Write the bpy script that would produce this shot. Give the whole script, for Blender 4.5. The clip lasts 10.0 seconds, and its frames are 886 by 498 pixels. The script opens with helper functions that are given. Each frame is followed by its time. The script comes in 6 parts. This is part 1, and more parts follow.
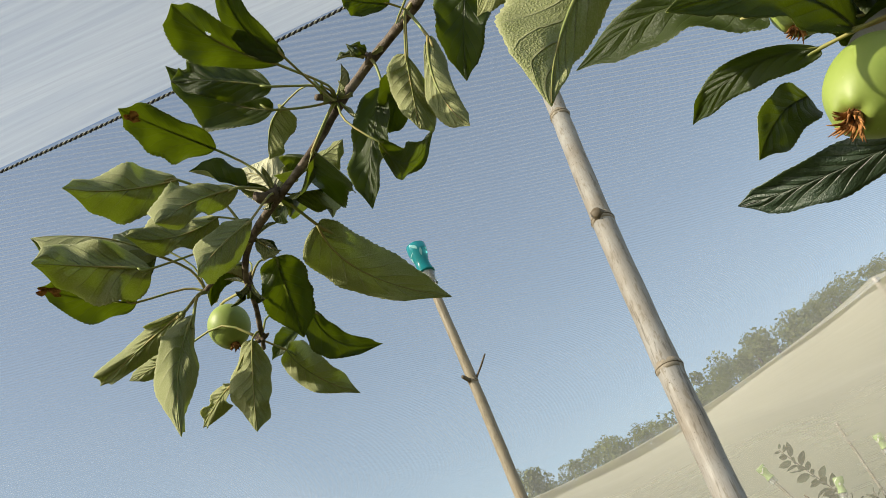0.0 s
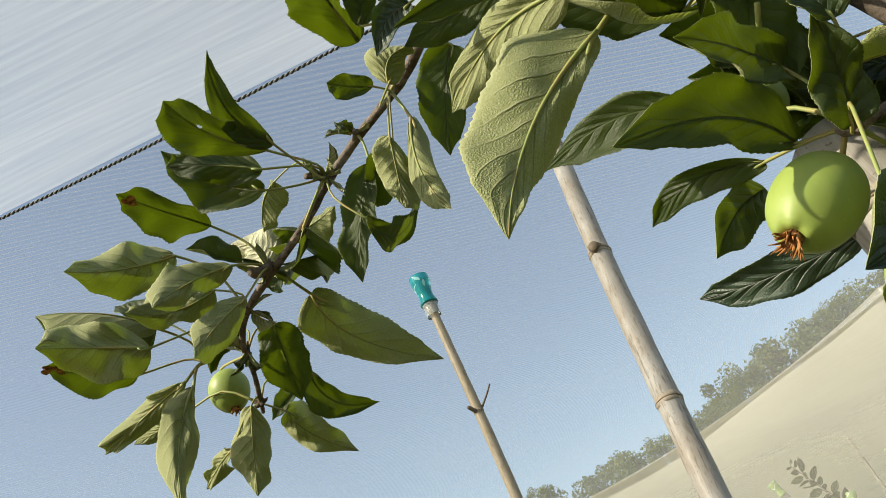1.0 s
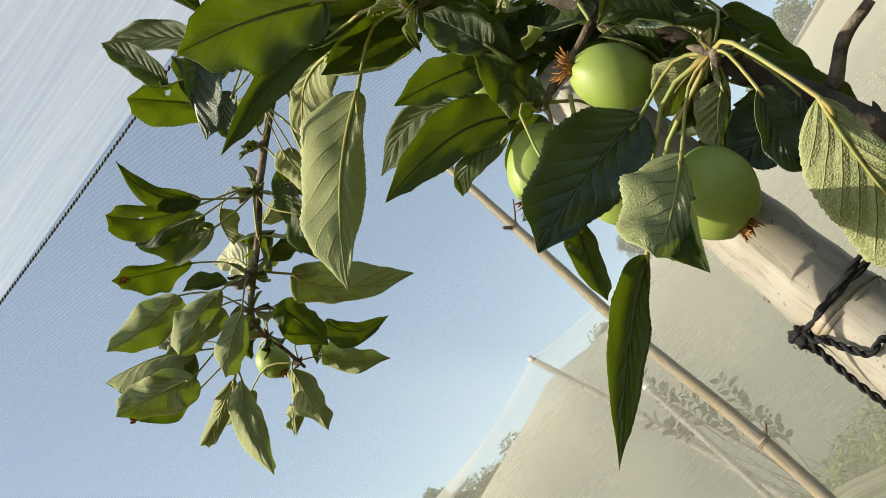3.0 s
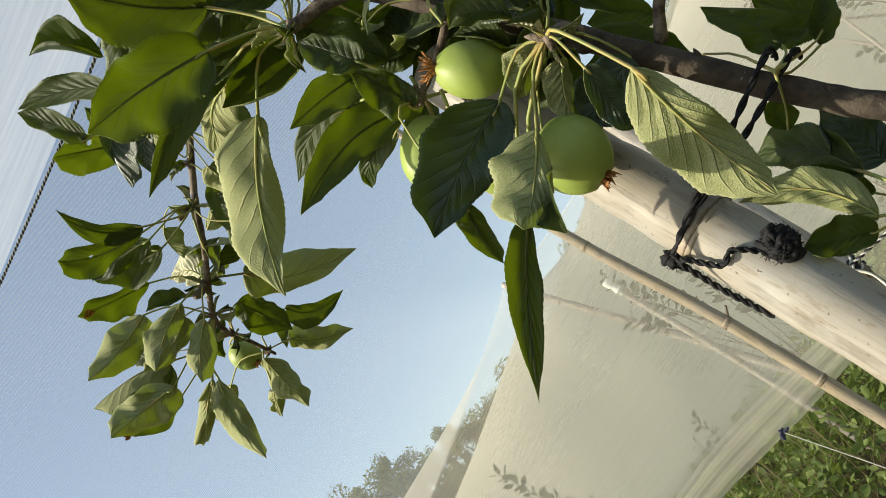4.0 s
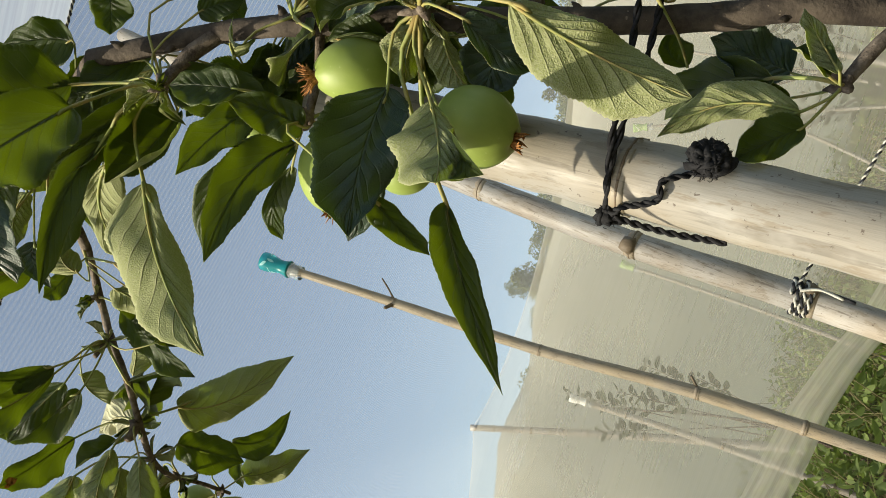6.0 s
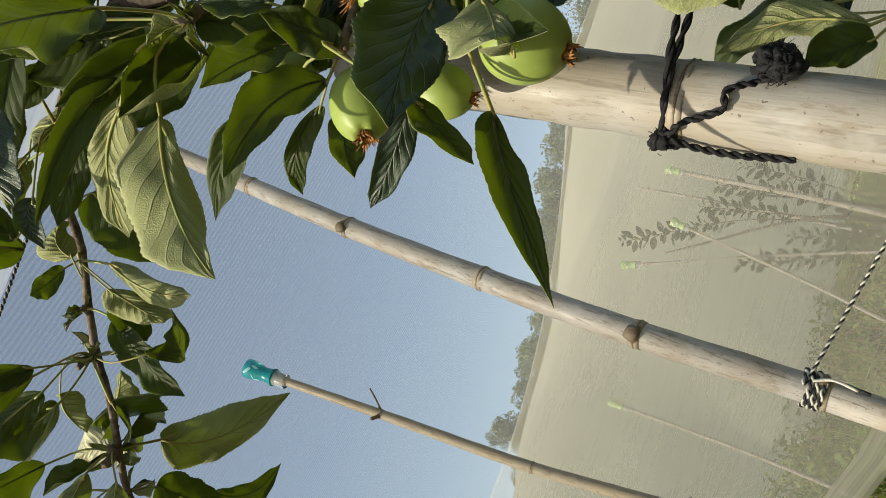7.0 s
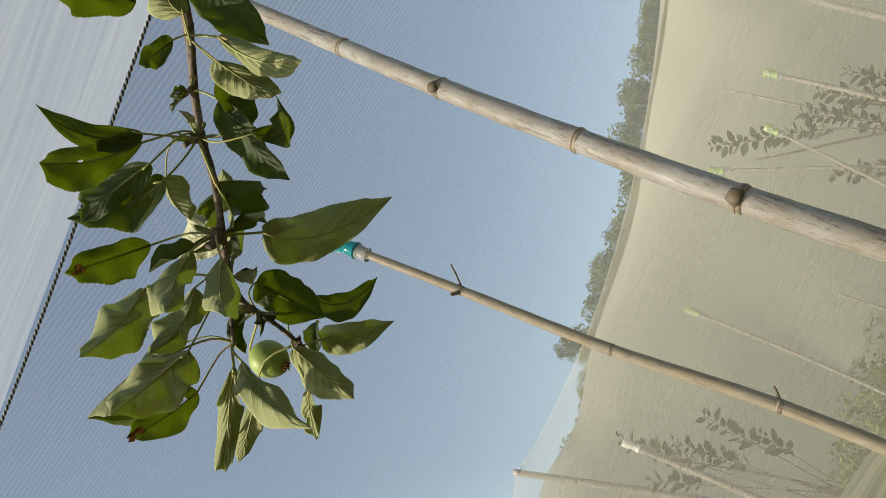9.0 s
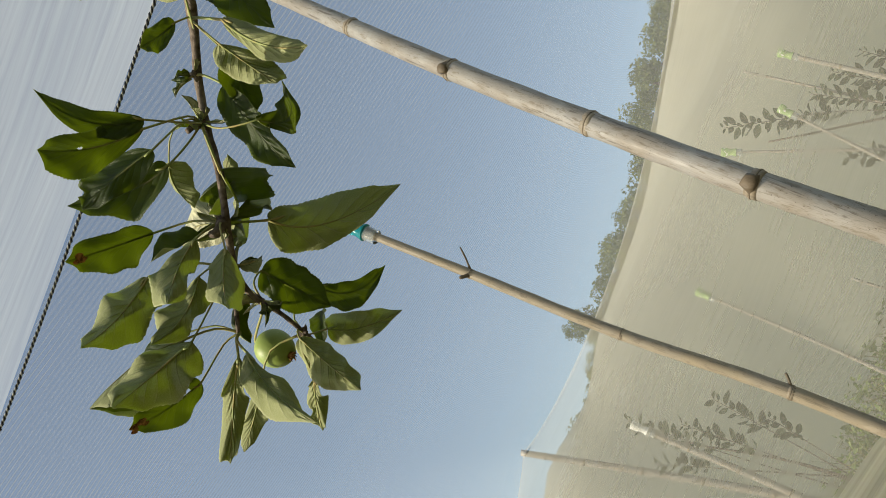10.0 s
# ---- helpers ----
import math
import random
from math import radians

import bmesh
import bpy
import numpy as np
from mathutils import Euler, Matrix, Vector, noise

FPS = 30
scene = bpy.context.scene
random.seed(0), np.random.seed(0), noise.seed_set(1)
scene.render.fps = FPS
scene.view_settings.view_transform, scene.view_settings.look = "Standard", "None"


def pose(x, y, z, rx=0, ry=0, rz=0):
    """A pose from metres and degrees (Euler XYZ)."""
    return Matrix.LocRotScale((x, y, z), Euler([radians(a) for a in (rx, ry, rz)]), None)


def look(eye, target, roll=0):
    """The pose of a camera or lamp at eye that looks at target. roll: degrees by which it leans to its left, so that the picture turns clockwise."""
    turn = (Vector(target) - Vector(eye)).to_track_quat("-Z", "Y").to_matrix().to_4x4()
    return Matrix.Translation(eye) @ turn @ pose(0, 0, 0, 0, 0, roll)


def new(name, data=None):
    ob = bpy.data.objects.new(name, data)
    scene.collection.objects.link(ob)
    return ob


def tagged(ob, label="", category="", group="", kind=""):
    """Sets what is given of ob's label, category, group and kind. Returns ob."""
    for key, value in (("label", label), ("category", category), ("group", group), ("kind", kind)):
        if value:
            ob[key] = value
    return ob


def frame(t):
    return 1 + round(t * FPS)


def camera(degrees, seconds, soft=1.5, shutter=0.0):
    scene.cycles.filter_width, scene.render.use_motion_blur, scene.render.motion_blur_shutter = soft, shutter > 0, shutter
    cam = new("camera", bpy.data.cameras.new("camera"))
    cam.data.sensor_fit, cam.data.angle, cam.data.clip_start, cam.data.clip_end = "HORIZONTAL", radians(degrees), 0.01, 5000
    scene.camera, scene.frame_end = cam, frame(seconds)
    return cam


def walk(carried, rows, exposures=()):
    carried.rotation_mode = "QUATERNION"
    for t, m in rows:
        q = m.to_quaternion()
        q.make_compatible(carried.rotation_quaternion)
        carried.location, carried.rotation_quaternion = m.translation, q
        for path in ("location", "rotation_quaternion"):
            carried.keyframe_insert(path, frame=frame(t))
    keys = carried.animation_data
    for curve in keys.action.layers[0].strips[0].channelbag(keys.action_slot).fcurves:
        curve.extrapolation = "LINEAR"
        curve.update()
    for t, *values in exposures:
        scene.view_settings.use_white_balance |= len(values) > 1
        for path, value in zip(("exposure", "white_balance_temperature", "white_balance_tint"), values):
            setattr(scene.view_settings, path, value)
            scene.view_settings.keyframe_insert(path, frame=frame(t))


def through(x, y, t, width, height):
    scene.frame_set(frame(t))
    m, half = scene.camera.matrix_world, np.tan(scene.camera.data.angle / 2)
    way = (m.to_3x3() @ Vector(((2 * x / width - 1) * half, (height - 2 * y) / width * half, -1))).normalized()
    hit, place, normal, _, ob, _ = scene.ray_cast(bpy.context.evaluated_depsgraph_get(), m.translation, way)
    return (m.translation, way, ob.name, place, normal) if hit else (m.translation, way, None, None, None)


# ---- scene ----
cam = camera(53.3, 10.0, 0.45)
PATH = [
    (0, (0.0000, 0.0000, 1.4000), (-0.0055, 1.7806, 2.3107), -23.14),
    (0.5, (0.0001, -0.0129, 1.4010), (0.0137, 1.7608, 2.3252), -22.05),
    (1, (0.0318, -0.0374, 1.4173), (0.0283, 1.7232, 2.3662), -24.79),
    (1.5, (0.0908, -0.0733, 1.4262), (0.0681, 1.6908, 2.3683), -30.67),
    (2, (0.1427, -0.1091, 1.4191), (-0.0115, 1.6794, 2.3007), -35.02),
    (3.5, (0.2200, -0.2218, 1.3591), (-0.1545, 1.6494, 1.9576), -51.81),
    (4, (0.2518, -0.2448, 1.3480), (-0.1467, 1.6383, 1.8915), -57.16),
    (4.5, (0.2742, -0.2484, 1.3384), (-0.1462, 1.6368, 1.8573), -62.08),
    (5, (0.2648, -0.2468, 1.3356), (-0.1275, 1.6471, 1.8451), -64.82),
    (6.5, (0.0987, -0.1615, 1.3029), (0.2853, 1.7341, 1.9126), -75.01),
    (7, (0.0377, -0.1414, 1.3180), (0.3474, 1.7281, 1.9574), -73.94),
    (7.5, (-0.0167, -0.1308, 1.3261), (0.2411, 1.7021, 2.0839), -71.41),
    (8, (-0.0503, -0.1219, 1.3225), (0.1107, 1.7311, 2.0576), -70.07),
    (8.5, (-0.0685, -0.1099, 1.3272), (0.0121, 1.7571, 2.0398), -69.11),
    (9, (-0.0724, -0.0948, 1.3278), (-0.0059, 1.7662, 2.0572), -68.75),
    (9.5, (-0.0671, -0.0741, 1.3380), (-0.0285, 1.7902, 2.0609), -68.20),
    (10, (-0.0633, -0.0769, 1.3387), (-0.0471, 1.7845, 2.0702), -67.87),
]
walk(cam, [(t, look(eye, target, roll)) for t, eye, target, roll in PATH],
     [(t, e, 7200, 6) for t, e in ((0, 0.44), (1, 0.60), (2, 0.83), (3.5, 0.63), (4.0, 0.67), (5, 0.72), (6.5, 0.44), (7.5, 0.32), (10, 0.30))])

from mathutils import Quaternion

# ---- world and light ----
world = bpy.data.worlds.new("world")
scene.world = world
world.use_nodes = True
SUN_TO = Vector((-0.715, -0.345, 0.615)).normalized()
sky = world.node_tree.nodes.new("ShaderNodeTexSky")
sky.sky_type = 'NISHITA'
sky.sun_disc = False
sky.sun_elevation = math.asin(SUN_TO.z)
sky.sun_rotation = math.atan2(SUN_TO.x, SUN_TO.y)
sky.air_density, sky.dust_density, sky.ozone_density = 1.0, 1.4, 0.6
bg = world.node_tree.nodes["Background"]
bg.inputs["Strength"].default_value = 0.125
world.node_tree.links.new(sky.outputs[0], bg.inputs["Color"])
sun = new("sun", bpy.data.lights.new("sun", 'SUN'))
sun.data.energy, sun.data.angle, sun.data.color = 5.0, radians(0.6), (1.0, 0.94, 0.83)
sun.matrix_world = look(SUN_TO * 20, (0, 0, 0))


# ---- materials ----
def material(name, rough=0.6, base=(0.5, 0.5, 0.5), spec=0.4, metal=0.0):
    m = bpy.data.materials.new(name)
    m.use_nodes = True
    b = m.node_tree.nodes["Principled BSDF"]
    b.inputs["Base Color"].default_value = (*base, 1)
    b.inputs["Roughness"].default_value = rough
    b.inputs["Specular IOR Level"].default_value = spec
    b.inputs["Metallic"].default_value = metal
    return m


def node(m, kind, **inputs):
    n = m.node_tree.nodes.new(kind)
    for key, value in inputs.items():
        n.inputs[key].default_value = value
    return n


def link(m, a, b):
    m.node_tree.links.new(a, b)


def math_node(m, op, a, b=None, c=None, clamp=False):
    n = m.node_tree.nodes.new("ShaderNodeMath")
    n.operation, n.use_clamp = op, clamp
    for k, v in enumerate((a, b, c)):
        if v is None:
            continue
        if isinstance(v, (int, float)):
            n.inputs[k].default_value = v
        else:
            link(m, v, n.inputs[k])
    return n.outputs[0]


def mix_colour(m, fac, a, b, blend='MIX'):
    n = m.node_tree.nodes.new("ShaderNodeMix")
    n.data_type, n.blend_type = 'RGBA', blend
    for k, v in ((0, fac), (6, a), (7, b)):
        if isinstance(v, (int, float)):
            n.inputs[k].default_value = v
        elif isinstance(v, tuple):
            n.inputs[k].default_value = (*v, 1)
        else:
            link(m, v, n.inputs[k])
    return n.outputs[2]


def noise_tex(m, scale, detail=4.0, rough=0.55, coords="Object", stretch=None):
    tc = m.node_tree.nodes.new("ShaderNodeTexCoord")
    out = tc.outputs[coords]
    if stretch:
        mp = node(m, "ShaderNodeMapping", Scale=stretch)
        link(m, out, mp.inputs["Vector"])
        out = mp.outputs[0]
    n = node(m, "ShaderNodeTexNoise", Scale=scale, Detail=detail, Roughness=rough)
    link(m, out, n.inputs["Vector"])
    return n.outputs["Fac"]


def ramp(m, fac, *stops):
    n = m.node_tree.nodes.new("ShaderNodeValToRGB")
    e = n.color_ramp.elements
    while len(e) < len(stops):
        e.new(0.5)
    for k, (p, c) in enumerate(stops):
        e[k].position = p
        e[k].color = (*c, 1) if isinstance(c, tuple) else (c, c, c, 1)
    link(m, fac, n.inputs[0])
    return n.outputs[0]


def bump(m, height, strength, distance=0.001, shader=None):
    n = node(m, "ShaderNodeBump", Strength=strength, Distance=distance)
    link(m, height, n.inputs["Height"])
    link(m, n.outputs[0], (shader or m.node_tree.nodes["Principled BSDF"]).inputs["Normal"])
    return n.outputs[0]


def leaf_material(name, blade, blade2, vein, glow, rough, spec, vein_bump, through=0.45, fuzz=0.0, rim=0.5):
    """A leaf's skin: blade colour with mottling, pinnate veins from its UV map, gloss, and light that comes through."""
    m = material(name, rough, blade, spec)
    b = m.node_tree.nodes["Principled BSDF"]
    uv = m.node_tree.nodes.new("ShaderNodeUVMap")
    uv.uv_map = "UVMap"
    sep = m.node_tree.nodes.new("ShaderNodeSeparateXYZ")
    link(m, uv.outputs[0], sep.inputs[0])
    side = math_node(m, 'ABSOLUTE', sep.outputs[0])
    wob = noise_tex(m, 60.0, 2.0)
    along = math_node(m, 'MULTIPLY_ADD', sep.outputs[1], 8.0, math_node(m, 'MULTIPLY_ADD', wob, 0.3, -0.15))
    arc = math_node(m, 'POWER', side, 0.8)
    phase = math_node(m, 'FRACT', math_node(m, 'SUBTRACT', along, math_node(m, 'MULTIPLY', arc, 2.4)))
    near = math_node(m, 'ABSOLUTE', math_node(m, 'SUBTRACT', phase, 0.5))
    lateral = math_node(m, 'SUBTRACT', 1.0, math_node(m, 'MULTIPLY', near, 13.0, clamp=True), clamp=True)
    lateral = math_node(m, 'MULTIPLY', lateral, math_node(m, 'SUBTRACT', 1.05, side, clamp=True))
    rib = math_node(m, 'SUBTRACT', 1.0, math_node(m, 'MULTIPLY', side, 28.0, clamp=True), clamp=True)
    veins = math_node(m, 'MAXIMUM', lateral, rib)
    # net of small veins between the large ones
    tc = m.node_tree.nodes.new("ShaderNodeTexCoord")
    vor = node(m, "ShaderNodeTexVoronoi", Scale=620.0)
    vor.feature = 'DISTANCE_TO_EDGE'
    link(m, tc.outputs["Object"], vor.inputs["Vector"])
    cells = math_node(m, 'SUBTRACT', 1.0, math_node(m, 'MULTIPLY', vor.outputs[0], 3.5, clamp=True), clamp=True)
    fine = noise_tex(m, 900.0, 3.0, 0.7)
    blot = noise_tex(m, 38.0, 4.0)
    info = m.node_tree.nodes.new("ShaderNodeObjectInfo")
    tone = mix_colour(m, ramp(m, blot, (0.35, 0.0), (0.68, 1.0)), blade, blade2)
    tone = mix_colour(m, math_node(m, 'MULTIPLY', info.outputs["Random"], 0.45), tone, blade2)
    tone = mix_colour(m, math_node(m, 'MULTIPLY', veins, 0.55), tone, vein)
    tone = mix_colour(m, math_node(m, 'MULTIPLY', cells, 0.05 + fuzz * 0.30), tone, vein)
    if fuzz:
        tone = mix_colour(m, ramp(m, fine, (0.42, 0.0), (0.62, fuzz * 1.4)), tone, vein)
    # pale rim of the teeth, brown specks, yellowed blotches
    tone = mix_colour(m, ramp(m, side, (0.93, 0.0), (0.985, rim)), tone, vein)
    tone = mix_colour(m, ramp(m, noise_tex(m, 22.0, 3.0), (0.66, 0.0), (0.78, 0.35)), tone, (0.20, 0.19, 0.04))
    spots = ramp(m, noise_tex(m, 95.0, 2.0), (0.75, 0.0), (0.78, 0.75))
    tone = mix_colour(m, spots, tone, (0.16, 0.09, 0.03))
    link(m, tone, b.inputs["Base Color"])
    link(m, math_node(m, 'MULTIPLY_ADD', blot, 0.25, rough - 0.12), b.inputs["Roughness"])
    pillow = math_node(m, 'MULTIPLY', math_node(m, 'MULTIPLY', near, -1.5 * vein_bump), math_node(m, 'SUBTRACT', 1.15, side, clamp=True))
    grainy = math_node(m, 'MULTIPLY', math_node(m, 'ADD', math_node(m, 'MULTIPLY', cells, 0.7 if vein_bump > 0 else -0.7), fine), 0.25 + fuzz * 0.7)
    relief = math_node(m, 'ADD', math_node(m, 'ADD', pillow, math_node(m, 'MULTIPLY', veins, vein_bump)), grainy)
    bump(m, relief, 1.0, 0.0009)
    tl = node(m, "ShaderNodeBsdfTranslucent")
    lit = mix_colour(m, blot, glow, tuple(0.7 * g for g in glow))
    lit = mix_colour(m, math_node(m, 'MULTIPLY', cells, 0.25), lit, tuple(0.6 * g for g in glow))
    link(m, mix_colour(m, math_node(m, 'MULTIPLY', veins, 0.5), lit, vein), tl.inputs["Color"])
    mx = node(m, "ShaderNodeMixShader", Fac=through)
    link(m, b.outputs[0], mx.inputs[1])
    link(m, tl.outputs[0], mx.inputs[2])
    link(m, mx.outputs[0], m.node_tree.nodes["Material Output"].inputs["Surface"])
    return m


LEAF_TOP = leaf_material("leaf_top", (0.017, 0.030, 0.010), (0.031, 0.048, 0.015), (0.20, 0.25, 0.11), (0.49, 0.58, 0.095), 0.45, 0.32, -1.1, 0.41, rim=0.45)
LEAF_UNDER = leaf_material("leaf_underside", (0.215, 0.25, 0.08), (0.32, 0.35, 0.145), (0.66, 0.66, 0.42), (0.54, 0.66, 0.10), 0.72, 0.2, 1.7, 0.44, 0.35)
# thick old leaves; shade of the leaves around them is put into this colour
LEAF_MATURE_SHADED = leaf_material("leaf_mature_shaded", (0.018, 0.036, 0.022), (0.030, 0.052, 0.030), (0.19, 0.25, 0.14), (0.22, 0.34, 0.07), 0.42, 0.5, -1.0, 0.16, rim=0.3)
# underside brightened in its colour to stand in for sunlight; pale bracts share it
LEAF_PALE_SUNLIT = leaf_material("leaf_pale_sunlit", (0.58, 0.57, 0.36), (0.66, 0.65, 0.44), (0.72, 0.71, 0.52), (0.50, 0.58, 0.20), 0.8, 0.15, 1.4, 0.30, 0.35)


def bark_material(name, dark, light, scale):
    m = material(name, 0.85, light, 0.2)
    b = m.node_tree.nodes["Principled BSDF"]
    n1 = noise_tex(m, scale, 6.0, 0.65)
    n2 = noise_tex(m, scale * 6, 3.0, 0.6)
    lent = ramp(m, noise_tex(m, scale * 7, 1.0), (0.74, 0.0), (0.77, 1.0))
    c = mix_colour(m, ramp(m, n1, (0.35, 0.0), (0.65, 1.0)), dark, light)
    c = mix_colour(m, math_node(m, 'MULTIPLY', lent, 0.4), c, (0.30, 0.25, 0.19))
    link(m, c, b.inputs["Base Color"])
    bump(m, math_node(m, 'ADD', n1, math_node(m, 'MULTIPLY', n2, 0.5)), 0.8, 0.002)
    return m


BARK = bark_material("bark", (0.028, 0.022, 0.018), (0.09, 0.072, 0.055), 45.0)
TWIG = bark_material("twig_bark", (0.05, 0.036, 0.028), (0.21, 0.17, 0.135), 110.0)


def stalk_material():
    m = material("petiole", 0.55, (0.25, 0.27, 0.08), 0.3)
    n = noise_tex(m, 60.0, 3.0)
    link(m, mix_colour(m, ramp(m, n, (0.4, 0.0), (0.7, 1.0)), (0.22, 0.26, 0.08), (0.34, 0.25, 0.09)), m.node_tree.nodes["Principled BSDF"].inputs["Base Color"])
    return m


STALK = stalk_material()


def apple_material():
    m = material("apple_skin", 0.5, (0.22, 0.36, 0.06), 0.4)
    b = m.node_tree.nodes["Principled BSDF"]
    n = noise_tex(m, 28.0, 5.0)
    streak = noise_tex(m, 30.0, 4.0, stretch=(5.0, 5.0, 0.6))
    dots = ramp(m, noise_tex(m, 230.0, 1.0), (0.72, 0.0), (0.78, 0.22))
    c = mix_colour(m, ramp(m, n, (0.3, 0.0), (0.7, 1.0)), (0.165, 0.235, 0.040), (0.235, 0.30, 0.062))
    c = mix_colour(m, math_node(m, 'MULTIPLY', streak, 0.4), c, (0.32, 0.38, 0.11))
    c = mix_colour(m, dots, c, (0.42, 0.48, 0.24))
    link(m, c, b.inputs["Base Color"])
    b.inputs["Subsurface Weight"].default_value = 0.12
    b.inputs["Subsurface Radius"].default_value = (0.004, 0.006, 0.002)
    bump(m, math_node(m, 'ADD', n, math_node(m, 'MULTIPLY', noise_tex(m, 400.0, 2.0), 0.2)), 0.25, 0.001)
    return m


APPLE = apple_material()
CALYX = material("dried_calyx", 0.9, (0.24, 0.105, 0.035), 0.1)
link(CALYX, ramp(CALYX, noise_tex(CALYX, 300.0, 3.0), (0.35, (0.10, 0.04, 0.015)), (0.7, (0.50, 0.24, 0.09))), CALYX.node_tree.nodes["Principled BSDF"].inputs["Base Color"])


def bamboo_material(name, light, warm, dark, streak=1.0):
    m = material(name, 0.5, light, 0.35)
    b = m.node_tree.nodes["Principled BSDF"]
    fibre = noise_tex(m, 70.0, 5.0, 0.6, stretch=(9.0, 9.0, 0.35))
    blot = noise_tex(m, 9.0, 4.0)
    flake = noise_tex(m, 120.0, 5.0, 0.7, stretch=(1.0, 1.0, 0.22))
    c = mix_colour(m, ramp(m, blot, (0.35, 0.0), (0.7, 1.0)), light, warm)
    c = mix_colour(m, math_node(m, 'MULTIPLY', ramp(m, fibre, (0.48, 0.0), (0.75, 1.0)), 0.28 * streak), c, dark)
    c = mix_colour(m, math_node(m, 'MULTIPLY', ramp(m, flake, (0.55, 0.0), (0.62, 1.0)), 0.7), c, (0.21, 0.175, 0.13))
    c = mix_colour(m, ramp(m, noise_tex(m, 210.0, 3.0, 0.7), (0.645, 0.0), (0.69, 0.85)), c, (0.09, 0.065, 0.05))
    c = mix_colour(m, math_node(m, 'MULTIPLY', ramp(m, noise_tex(m, 34.0, 4.0, 0.7, stretch=(2.6, 2.6, 0.16)), (0.585, 0.0), (0.64, 1.0)), 0.45 * streak), c, tuple(0.7 * x for x in dark))
    c = mix_colour(m, ramp(m, noise_tex(m, 16.0, 5.0, 0.7, stretch=(1.0, 1.0, 0.5)), (0.56, 0.0), (0.72, 0.65)), c, tuple(min(0.62, 1.35 * x) for x in light))
    link(m, c, b.inputs["Base Color"])
    link(m, ramp(m, flake, (0.4, 0.42), (0.7, 0.75)), b.inputs["Roughness"])
    bump(m, math_node(m, 'ADD', math_node(m, 'MULTIPLY', fibre, 0.6 * streak), math_node(m, 'MULTIPLY', flake, 0.6)), 0.4, 0.001)
    return m


BAMBOO = bamboo_material("bamboo_weathered", (0.37, 0.355, 0.33), (0.30, 0.26, 0.21), (0.13, 0.105, 0.08), 1.4)
BAMBOO_STAKE = bamboo_material("bamboo_stake", (0.29, 0.28, 0.255), (0.265, 0.222, 0.16), (0.10, 0.085, 0.065), 0.9)
BAMBOO_THIN = bamboo_material("bamboo_thin", (0.34, 0.29, 0.22), (0.36, 0.29, 0.19), (0.14, 0.11, 0.08))
BAMBOO_NODE = bamboo_material("bamboo_node", (0.34, 0.29, 0.22), (0.26, 0.20, 0.13), (0.10, 0.075, 0.05), 1.5)
BAMBOO_CUT = bamboo_material("bamboo_cut", (0.17, 0.13, 0.085), (0.13, 0.095, 0.06), (0.04, 0.03, 0.02), 1.6)


def fibre_material(name, a, b_, scale=300.0, rough=0.85):
    m = material(name, rough, a, 0.25)
    n = noise_tex(m, scale, 3.0, 0.7)
    link(m, mix_colour(m, ramp(m, n, (0.4, 0.0), (0.65, 1.0)), a, b_), m.node_tree.nodes["Principled BSDF"].inputs["Base Color"])
    bump(m, n, 0.7, 0.0008)
    return m


TWINE = fibre_material("black_twine", (0.005, 0.005, 0.006), (0.018, 0.018, 0.02))
CORD_DARK = fibre_material("cord_dark", (0.012, 0.014, 0.018), (0.04, 0.04, 0.045))
CORD_PALE = fibre_material("cord_pale", (0.55, 0.54, 0.48), (0.40, 0.39, 0.34))


